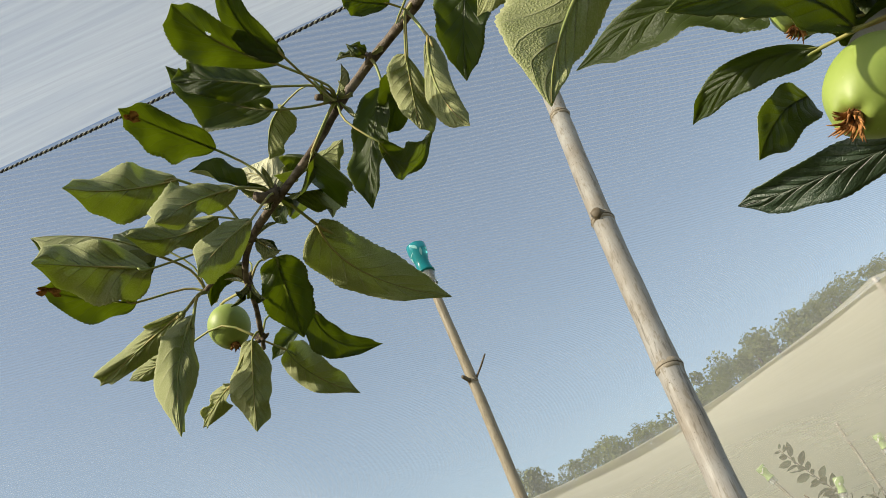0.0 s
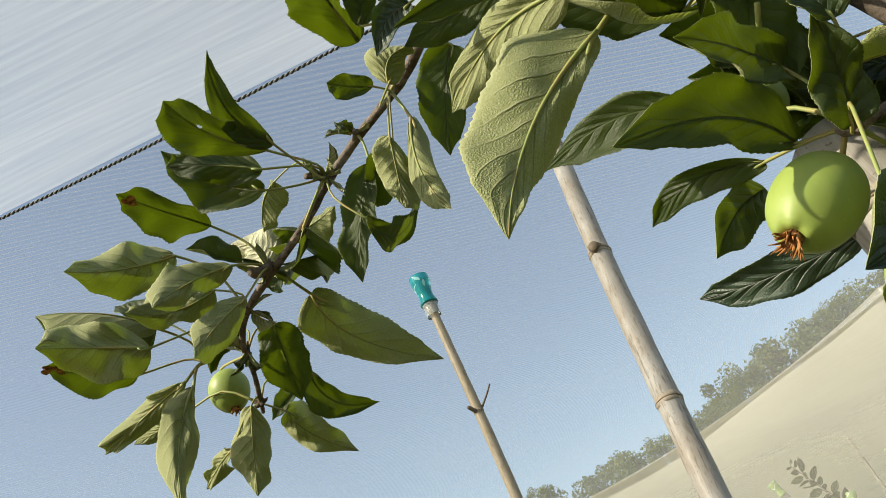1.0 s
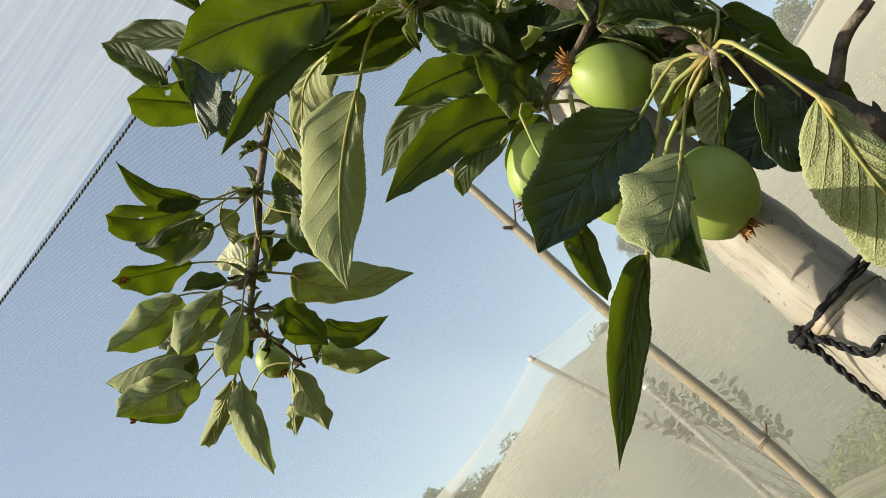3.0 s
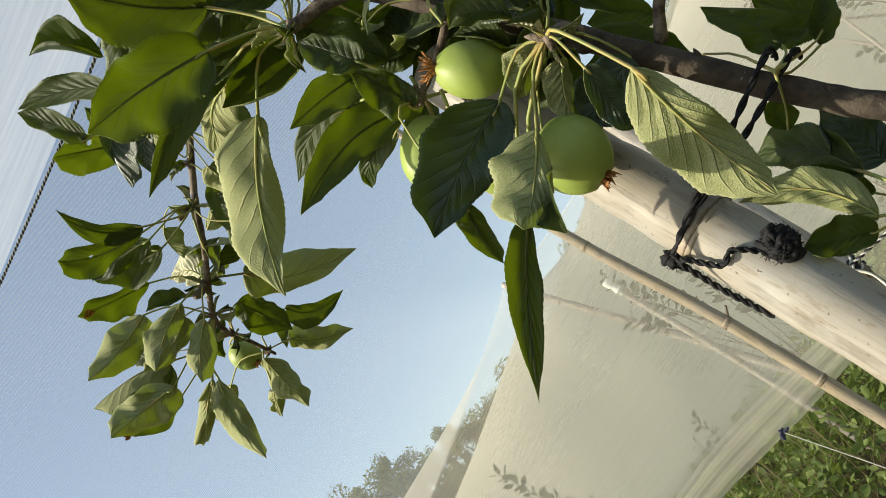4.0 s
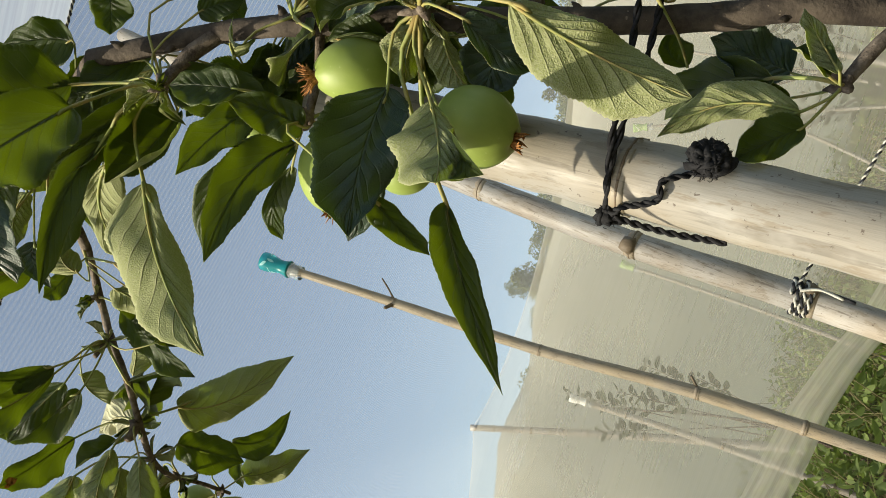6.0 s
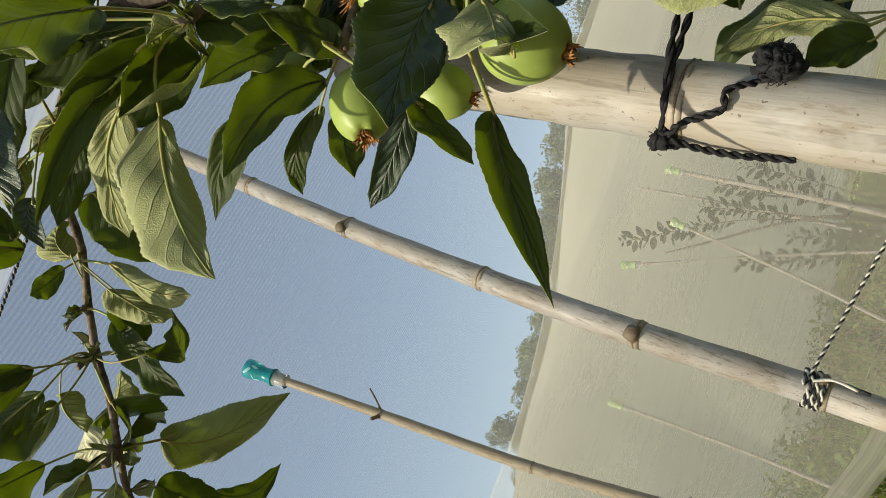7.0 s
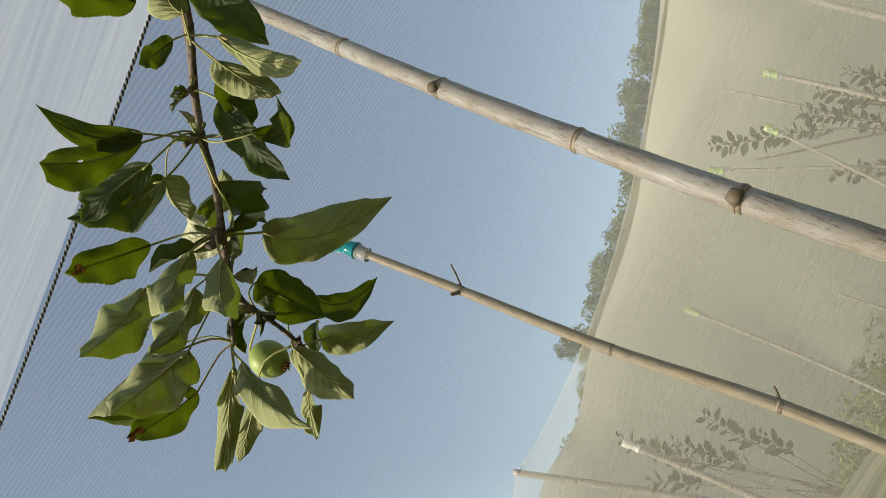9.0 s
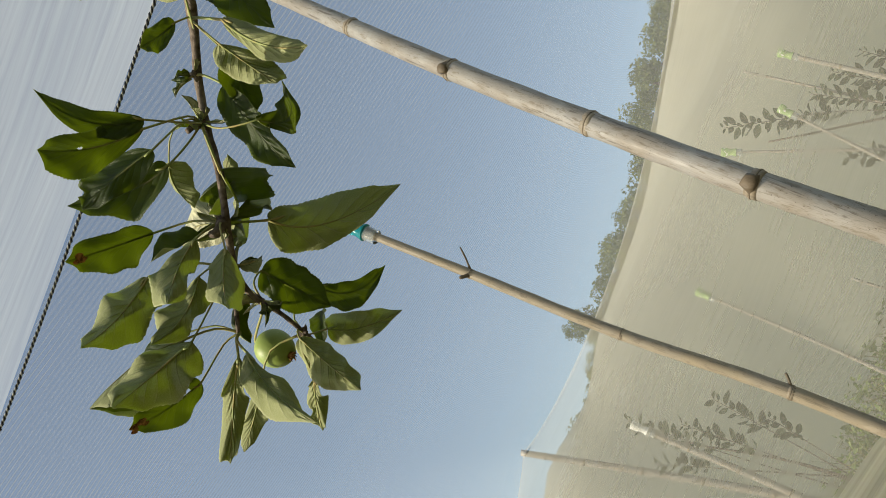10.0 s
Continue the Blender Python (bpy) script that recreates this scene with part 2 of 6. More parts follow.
def net_material(name, cover, stripe, period, colour, back, fold=0.0, glow=0.5, upper=0.0, skew=0.0):
    """Fine woven net: a cover of threads with air between them, denser in some rows."""
    m = bpy.data.materials.new(name)
    m.use_nodes = True
    nt = m.node_tree
    nt.nodes.remove(nt.nodes["Principled BSDF"])
    uv = nt.nodes.new("ShaderNodeUVMap")
    uv.uv_map = "UVMap"
    sep = nt.nodes.new("ShaderNodeSeparateXYZ")
    link(m, uv.outputs[0], sep.inputs[0])
    wob = node(m, "ShaderNodeTexNoise", Scale=1.3, Detail=3.0)
    link(m, uv.outputs[0], wob.inputs["Vector"])
    across = math_node(m, 'MULTIPLY_ADD', sep.outputs[0], skew, sep.outputs[1])
    ph = math_node(m, 'ADD', math_node(m, 'DIVIDE', across, period), math_node(m, 'MULTIPLY', wob.outputs["Fac"], 1.5))
    wave = math_node(m, 'MULTIPLY_ADD', math_node(m, 'SINE', math_node(m, 'MULTIPLY', ph, 2 * math.pi)), 0.5, 0.5)
    mp = node(m, "ShaderNodeMapping", Scale=(0.5, 14.0, 1.0))
    link(m, uv.outputs[0], mp.inputs["Vector"])
    rows = node(m, "ShaderNodeTexNoise", Scale=3.0, Detail=5.0, Roughness=0.65)
    link(m, mp.outputs[0], rows.inputs["Vector"])
    cloud = node(m, "ShaderNodeTexNoise", Scale=0.9, Detail=4.0)
    link(m, uv.outputs[0], cloud.inputs["Vector"])
    c = math_node(m, 'MULTIPLY_ADD', wave, stripe, cover)
    c = math_node(m, 'ADD', c, math_node(m, 'MULTIPLY', math_node(m, 'SUBTRACT', rows.outputs["Fac"], 0.5), fold), clamp=True)
    c = math_node(m, 'ADD', c, math_node(m, 'MULTIPLY', math_node(m, 'SUBTRACT', cloud.outputs["Fac"], 0.5), 0.12), clamp=True)
    if upper:
        # cover painted denser towards the top, standing in for a net seen at grazing angle
        c = math_node(m, 'ADD', c, math_node(m, 'MULTIPLY', ramp(m, math_node(m, 'DIVIDE', sep.outputs[1], 4.2), (0.55, 0.0), (0.85, 1.0)), upper), clamp=True)
    d = node(m, "ShaderNodeBsdfDiffuse", Color=(*colour, 1), Roughness=0.5)
    tl = node(m, "ShaderNodeBsdfTranslucent", Color=(*back, 1))
    air = node(m, "ShaderNodeBsdfTransparent")
    m1 = node(m, "ShaderNodeMixShader", Fac=glow)
    m2 = nt.nodes.new("ShaderNodeMixShader")
    link(m, d.outputs[0], m1.inputs[1])
    link(m, tl.outputs[0], m1.inputs[2])
    link(m, c, m2.inputs[0])
    link(m, air.outputs[0], m2.inputs[1])
    link(m, m1.outputs[0], m2.inputs[2])
    link(m, m2.outputs[0], nt.nodes["Material Output"].inputs["Surface"])
    return m


NET_ROOF = net_material("net_roof", 0.135, 0.19, 0.0215, (0.70, 0.72, 0.73), (0.70, 0.72, 0.73), 0.06, skew=0.31)
NET_WHITE = net_material("net_white", 0.41, 0.018, 0.028, (0.74, 0.77, 0.79), (0.78, 0.81, 0.82), 0.38, 0.6)
NET_CURTAIN = net_material("net_curtain", 0.295, 0.006, 0.012, (0.855, 0.82, 0.72), (0.855, 0.82, 0.72), 0.05, 0.45, 0.07)
NET_BACK = net_material("net_back", 0.90, 0.01, 0.012, (0.83, 0.79, 0.64), (0.83, 0.79, 0.64), 0.10, 0.5)
NET_HEM = net_material("net_hem", 0.40, 0.05, 0.11, (0.81, 0.775, 0.66), (0.81, 0.775, 0.66), 0.22, 0.5)


def plastic(name, colour, rough=0.15, clear=0.0):
    m = material(name, rough, colour, 0.5)
    b = m.node_tree.nodes["Principled BSDF"]
    b.inputs["Transmission Weight"].default_value = clear
    b.inputs["IOR"].default_value = 1.35
    return m


TEAL = plastic("teal_plastic", (0.01, 0.33, 0.36), 0.18, 0.35)
TEAL_PALE = plastic("teal_label", (0.30, 0.62, 0.62), 0.3)
CLEAR = plastic("clear_plastic", (0.80, 0.86, 0.86), 0.12, 0.75)
LIME = plastic("lime_plastic", (0.40, 0.56, 0.24), 0.25, 0.25)
WHITE_PLASTIC = plastic("white_plastic", (0.75, 0.75, 0.72), 0.4)


def ground_material():
    m = material("soil_and_grass", 0.95, (0.2, 0.17, 0.1), 0.1)
    a = noise_tex(m, 1.2, 6.0)
    f = noise_tex(m, 30.0, 5.0, 0.7)
    c = mix_colour(m, ramp(m, a, (0.42, 0.0), (0.6, 1.0)), (0.06, 0.07, 0.028), (0.15, 0.12, 0.07))
    c = mix_colour(m, math_node(m, 'MULTIPLY', f, 0.6), c, (0.07, 0.075, 0.03))
    link(m, c, m.node_tree.nodes["Principled BSDF"].inputs["Base Color"])
    bump(m, f, 1.0, 0.03)
    return m


def foliage_material(name, a, b_, glow, scale=2.0):
    m = material(name, 0.6, a, 0.3)
    b = m.node_tree.nodes["Principled BSDF"]
    geo = m.node_tree.nodes.new("ShaderNodeNewGeometry")
    c = mix_colour(m, geo.outputs["Random Per Island"], a, b_)
    c = mix_colour(m, math_node(m, 'MULTIPLY', noise_tex(m, scale, 3.0), 0.5), c, b_)
    link(m, c, b.inputs["Base Color"])
    tl = node(m, "ShaderNodeBsdfTranslucent", Color=(*glow, 1))
    mx = node(m, "ShaderNodeMixShader", Fac=0.3)
    link(m, b.outputs[0], mx.inputs[1])
    link(m, tl.outputs[0], mx.inputs[2])
    link(m, mx.outputs[0], m.node_tree.nodes["Material Output"].inputs["Surface"])
    return m


GROUND = ground_material()
WEED = foliage_material("weed_leaf", (0.030, 0.060, 0.014), (0.20, 0.26, 0.08), (0.26, 0.36, 0.07))
STRAW = foliage_material("dry_grass", (0.30, 0.25, 0.13), (0.17, 0.17, 0.07), (0.3, 0.26, 0.12))
SAPLING = foliage_material("sapling_leaf", (0.022, 0.036, 0.014), (0.045, 0.065, 0.024), (0.06, 0.09, 0.02))
SHRUB = foliage_material("hill_shrub", (0.065, 0.095, 0.022), (0.14, 0.15, 0.04), (0.14, 0.17, 0.03), 0.5)
HILL = foliage_material("hill_scrub", (0.085, 0.11, 0.04), (0.15, 0.15, 0.06), (0.14, 0.14, 0.06), 0.6)


# ---- mesh helpers ----
def to_mesh(name, bm, materials, smooth=True):
    me = bpy.data.meshes.new(name)
    bm.normal_update()
    bm.to_mesh(me)
    bm.free()
    for m in (materials if isinstance(materials, (list, tuple)) else [materials]):
        me.materials.append(m)
    if smooth:
        me.polygons.foreach_set("use_smooth", [True] * len(me.polygons))
    return me


def part(name, bm, materials, parent, label="", smooth=True):
    ob = new(name, to_mesh(name, bm, materials, smooth))
    ob.parent = parent
    if label:
        ob["label"] = label
    return ob


def thing(name, label, category, group="", place=(0, 0, 0)):
    ob = new(name)
    ob.empty_display_size = 0.05
    ob.location = place
    return tagged(ob, label, category, group)


def smooth_points(pts, n):
    """A soft line through the points, n places on it (Catmull-Rom)."""
    P = [Vector(p) for p in pts]
    P = [P[0] * 2 - P[1]] + P + [P[-1] * 2 - P[-2]]
    out, spans = [], len(P) - 3
    for k in range(n):
        s = k / (n - 1) * spans
        i = min(int(s), spans - 1)
        t = s - i
        a, b, c, d = P[i:i + 4]
        out.append(0.5 * ((2 * b) + (c - a) * t + (2 * a - 5 * b + 4 * c - d) * t * t + (3 * b - a - 3 * c + d) * t ** 3))
    return out


def tube(bm, pts, radii, sides=10, wobble=0.0, caps=True, seed=0.0):
    """A round tube along pts with a radius for each point."""
    up, rings = None, []
    for i, p in enumerate(pts):
        t = (pts[min(i + 1, len(pts) - 1)] - pts[max(i - 1, 0)]).normalized()
        if up is None:
            up = t.orthogonal().normalized()
        up = (up - t * up.dot(t)).normalized()
        side = t.cross(up)
        r = radii[i] if isinstance(radii, (list, tuple)) else radii
        ring = []
        for k in range(sides):
            a = 2 * math.pi * k / sides
            w = 1 + (wobble * noise.noise(Vector((p.x * 60 + seed, p.y * 60 + 3 * math.cos(a), p.z * 60 + 3 * math.sin(a)))) if wobble else 0)
            ring.append(bm.verts.new(p + (up * math.cos(a) + side * math.sin(a)) * r * w))
        rings.append(ring)
    for a, b in zip(rings, rings[1:]):
        for k in range(sides):
            bm.faces.new((a[k], a[(k + 1) % sides], b[(k + 1) % sides], b[k]))
    if caps:
        bm.faces.new(rings[0][::-1])
        bm.faces.new(rings[-1])
    return bm


def sheet(name, rows_fn, nu, nv, materials, parent=None):
    """A cloth of nu x nv cells; rows_fn(u, v) gives a place and its UV in metres."""
    bm = bmesh.new()
    layer = bm.loops.layers.uv.new("UVMap")
    grid, uvs = [], {}
    for i in range(nu + 1):
        row = []
        for j in range(nv + 1):
            p, w = rows_fn(i / nu, j / nv)
            v = bm.verts.new(p)
            uvs[v] = w
            row.append(v)
        grid.append(row)
    for i in range(nu):
        for j in range(nv):
            f = bm.faces.new((grid[i][j], grid[i + 1][j], grid[i + 1][j + 1], grid[i][j + 1]))
            for lp in f.loops:
                lp[layer].uv = uvs[lp.vert]
    ob = new(name, to_mesh(name, bm, materials))
    ob.parent = parent
    return ob


# ---- ground, hill ----
def build_ground():
    bm = bmesh.new()
    n, half = 90, 400.0
    xs = [half * math.copysign(abs(k / n) ** 2.6, k) for k in range(-n // 2, n // 2 + 1)]
    xs = [x * 2 ** 2.6 for x in xs]
    grid = [[bm.verts.new((x, y + 4, 0.05 * noise.noise(Vector((x * 0.7, y * 0.7, 0))) if abs(x) + abs(y) < 60 else 0.0)) for y in xs] for x in xs]
    for i in range(len(xs) - 1):
        for j in range(len(xs) - 1):
            bm.faces.new((grid[i][j], grid[i + 1][j], grid[i + 1][j + 1], grid[i][j + 1]))
    ob = new("ground", to_mesh("ground", bm, GROUND))
    tagged(ob, "brown orchard soil with patches of green weeds and grass", "ground", kind="structure")


def crest(az):
    """Height angle of the hill's crest above the eye, by bearing in degrees."""
    return float(np.interp(az, (-75, -40, -30, -26, -21, -16, -8, -3, 0, 4, 8, 12, 16, 20, 24, 30, 45, 75), (10, 12, 12.6, 11.2, 9.5, 8.3, 9.0, 10.6, 11.9, 12.1, 12.6, 13.4, 14.0, 14.6, 14.8, 14.5, 13, 11)))


def build_hill():
    bm = bmesh.new()
    grid = []
    for i in range(121):
        az = -75 + 150 * i / 120
        row = []
        top = 1.4 + 32 * math.tan(radians(crest(az)))
        for j in range(25):
            s = j / 24
            d = 17 + 30 * s
            h = top * (math.sin(min(s * 2, 1) * math.pi / 2) ** 1.3) * (1 if s < 0.5 else 1 + (s - 0.5) * 0.2)
            p = Vector((math.sin(radians(az)) * d, math.cos(radians(az)) * d, h - 1.9 * min(1, s * 3)))
            p.z += 0.35 * noise.noise(p * 0.55) * min(1, s * 4)
            row.append(bm.verts.new(p))
        grid.append(row)
    for i in range(120):
        for j in range(24):
            bm.faces.new((grid[i][j], grid[i + 1][j], grid[i + 1][j + 1], grid[i][j + 1]))
    ob = new("hill", to_mesh("hill", bm, HILL))
    tagged(ob, "dry green scrub-covered hillside behind the orchard", "hill", kind="structure")


build_ground()
build_hill()


def one_leaf(bm, rng, p, s, axis=None):
    a = axis or Vector((rng.gauss(0, 1), rng.gauss(0, 1), rng.gauss(0, 0.7))).normalized()
    b = a.cross(Vector((rng.gauss(0, 1), rng.gauss(0, 1), rng.gauss(0, 1)))).normalized()
    c = a.cross(b)
    rim = ((0.0, 0.0), (0.2, 0.19), (0.48, 0.27), (0.78, 0.18), (1.0, 0.0), (0.78, -0.18), (0.48, -0.27), (0.2, -0.19))
    v = [bm.verts.new(p + a * s * k + b * s * w + c * s * (abs(w) * 0.3 - 0.14 * k * k)) for k, w in rim]
    hub = bm.verts.new(p + a * s * 0.5 - c * s * 0.05)
    for k in range(8):
        bm.faces.new((v[k], v[(k + 1) % 8], hub))


def hill_shrub(az, el, dist, size, seed):
    """A shrub or small tree on the crest: trunk, limbs and a ragged crown of leaf clumps."""
    rng = random.Random(seed)
    x, y = math.sin(radians(az)) * dist, math.cos(radians(az)) * dist
    z = 1.4 + dist * math.tan(radians(el))
    base = thing("hill_tree", "dull green bushy tree on the scrubby hillside crest", "tree", "trees on the hill", (x, y, z - size * 1.3))
    bm = bmesh.new()
    tube(bm, smooth_points([(0, 0, -size), (0.05 * size, 0, 0.2 * size), (-0.05 * size, 0, size)], 6), [0.10 * size, 0.09 * size, 0.07 * size, 0.06 * size, 0.05 * size, 0.03 * size], 6)
    part("trunk", bm, BARK, base)
    gen = np.random.default_rng(seed)
    n = 210
    mids = []
    for k in range(11):
        o = np.array((rng.uniform(-0.7, 0.7), rng.uniform(-0.5, 0.5), rng.uniform(-0.6, 1.5))) * size
        d = gen.normal(size=(n, 3))
        d /= np.linalg.norm(d, axis=1)[:, None]
        mids.append(o + d * (gen.uniform(0.2, 1.0, (n, 1)) ** 0.6) * size * rng.uniform(0.22, 0.5))
    c = np.concatenate(mids)
    a = gen.normal(size=c.shape)
    a /= np.linalg.norm(a, axis=1)[:, None]
    b = np.cross(a, gen.normal(size=c.shape))
    b /= np.linalg.norm(b, axis=1)[:, None]
    s = size * gen.uniform(0.03, 0.075, (len(c), 1))
    verts = np.stack((c - a * s, c + b * s * 0.5, c + a * s, c - b * s * 0.5), axis=1).reshape(-1, 3)
    me = bpy.data.meshes.new("crown")
    me.from_pydata(verts.tolist(), [], np.arange(len(verts)).reshape(-1, 4).tolist())
    me.materials.append(SHRUB)
    crown = new("crown", me)
    crown.parent = base


for k in range(150):
    rng = random.Random(300 + k)
    az = -46 + 84 * k / 149 + rng.uniform(-0.8, 0.8)
    hill_shrub(az, crest(az) + rng.uniform(-1.7, -0.75), rng.uniform(24, 31), rng.uniform(0.55, 1.15), 500 + k)
hill_shrub(-1.2, 11.9, 29, 0.5, 801)
hill_shrub(19.3, 13.7, 30, 0.55, 802)
hill_shrub(-29.0, 12.4, 28, 1.1, 803)
hill_shrub(-25.5, 11.2, 28, 0.8, 804)


# ---- nets ----
def ridge_z(x):
    """Height of the tent net's ridge, which sags between its poles."""
    if x < -1.4:
        return 2.97 - 0.24 * (-1.4 - x) ** 0.8
    s = (x + 1.4) / 4.75
    return 2.97 + 0.46 * s - 0.31 * math.sin(math.pi * min(s, 1) ** 0.9) ** 0.8 if s < 1 else 3.43 - 0.15 * (s - 1)


def hem_z(x):
    """Height of the front hem, which hangs lower towards +x."""
    return float(np.interp(x, (-7, -3, -1.5, -0.92, -0.49, -0.1, 0.17, 0.4, 0.8, 1.5, 3, 8), (1.1, 0.95, 0.85, 0.79, 0.72, 0.675, 0.60, 0.51, 0.42, 0.33, 0.27, 0.25)))


def back_z(x):
    """Height of the rear panel's lower edge above the weeds."""
    return float(np.interp(x, (-7, 0, 0.5, 1.25, 2.1, 3.0, 3.6, 8), (0.05, 0.08, 0.14, 0.29, 0.41, 0.50, 0.60, 0.7)))


def curtain(u, v):
    x = -7 + 15 * u
    zr = ridge_z(x)
    hem = hem_z(x)
    prof = [(4.35, hem), (4.75, 1.35), (5.3, 1.98), (6.1, 2.38), (7.0, 2.62), (7.75, zr)]
    s = v * (len(prof) - 1)
    i = min(int(s), len(prof) - 2)
    t = s - i
    P = [prof[max(0, i - 1)], prof[i], prof[i + 1], prof[min(len(prof) - 1, i + 2)]]
    y, z = (0.5 * (2 * P[1][k] + (P[2][k] - P[0][k]) * t + (2 * P[0][k] - 5 * P[1][k] + 4 * P[2][k] - P[3][k]) * t * t + (3 * P[1][k] - P[0][k] - 3 * P[2][k] + P[3][k]) * t ** 3) for k in (0, 1))
    w = min(1, 4 * v) * min(1, 4 * (1 - v))
    y += 0.10 * w * noise.noise(Vector((x * 0.9, v * 3, 1.0)))
    z += 0.05 * w * noise.noise(Vector((x * 1.1, v * 2, 7.0)))
    return (x, y, z), (x, v * 4.2)


def hem_band(u, v):
    x = -7 + 15 * u
    hem = hem_z(x)
    pleat = abs(math.sin(v * 8.0 + 1.2 * noise.noise(Vector((x * 0.8, 3, 0))))) ** 0.7
    fan = 1 + 0.35 * noise.noise(Vector((x * 0.9, 8, 0)))
    return (x, 4.34 - 0.012 * pleat + 0.010 * noise.noise(Vector((x * 2, 0, v))), hem - 0.035 + 0.17 * v * fan + 0.012 * noise.noise(Vector((x * 1.5, 5, 0)))), (x * 0.3, v * 0.9)


def build_nets():
    ob = sheet("tent_net", curtain, 110, 40, NET_CURTAIN)
    tagged(ob, "beige fine-mesh insect net hanging over the neighbouring row", "net")
    h = sheet("hem", hem_band, 150, 30, NET_HEM, ob)
    h["label"] = "doubled hem along the lower edge of the net"
    def back(u, v):
        x = -7 + 15 * u
        gap = 0.06 + 0.15 * max(0.0, min(1.0, (-0.2 - x) / 0.6))
        low = back_z(x)
        z = low + (ridge_z(x) - low - gap - 0.08 * noise.noise(Vector((x * 0.7, 4, 0)))) * v
        return (x, 7.8 + 0.5 * gap + 1.7 * (1 - v) ** 0.8 + 0.06 * noise.noise(Vector((x, z, 2))), z), (x, v * 3.4)
    bk = sheet("back_panel", back, 60, 14, NET_BACK, ob)
    bk["label"] = "rear face of the tent net"

    def back_hem(u, v):
        x = -7 + 15 * u
        return (x, 9.56 - 0.15 * v + 0.02 * noise.noise(Vector((x * 3, v, 2))), back_z(x) - 0.03 + 0.10 * v), (x * 0.3, v * 0.4)
    bh = sheet("hem", back_hem, 90, 6, NET_HEM, ob)
    bh["label"] = "doubled lower edge of the rear face"
    r0, rd = Vector((0.006, 2.008, 3.32)), Vector((-0.975, 0.182, 0.125))

    def roof(u, v):
        s = 6.5 - 13 * u
        a = r0 + rd * s
        y2, z2 = 7.76, ridge_z(max(-6, min(7, a.x))) - 0.015
        b = Vector((a.x, y2, z2))
        p = a.lerp(b, v)
        p.z -= 0.28 * math.sin(math.pi * v) ** 0.8 * 0.6
        p.z += 0.03 * noise.noise(Vector((p.x * 0.8, p.y * 0.8, 3)))
        return p, (s, v * 5.8)

    def white(u, v):
        s = 6.5 - 13 * u
        a = r0 + rd * s
        b = Vector((a.x, 0.25, 3.2 - 0.05 * a.x))
        p = a.lerp(b, v)
        p.z -= 0.08 * math.sin(math.pi * v)
        w = min(1, v * 8)
        p.z += w * 0.05 * noise.noise(Vector((p.x * 0.6, p.y * 2.5, 5)))
        return p, (s, v * 1.75)
    tagged(sheet("roof_net", roof, 60, 40, NET_ROOF), "thin see-through white roof net stretched over the orchard", "net")
    tagged(sheet("overlap_net", white, 60, 30, NET_WHITE), "milky white layer of fine net above the tree", "net")
    seam = thing("seam_rope", "black and white twisted rope along the roof net's seam", "rope")
    for k, mat in enumerate((CORD_DARK, CORD_PALE)):
        bm = bmesh.new()
        pts = []
        side = rd.cross(Vector((0, 0, 1))).normalized()
        up = side.cross(rd)
        n = 3000
        for i in range(n):
            s = 3.6 - 7.2 * i / (n - 1)
            a = 2 * math.pi * s / 0.020 + k * math.pi
            sag = -0.012 * math.sin(s * 2.1)
            pts.append(r0 + rd * s + (side * math.cos(a) + up * math.sin(a)) * 0.0026 + Vector((0, 0, sag - 0.012)))
        tube(bm, pts, 0.0037 if k == 0 else 0.0024, 4)
        part("strand", bm, mat, seam, "black strand" if k == 0 else "whitish strand")


build_nets()


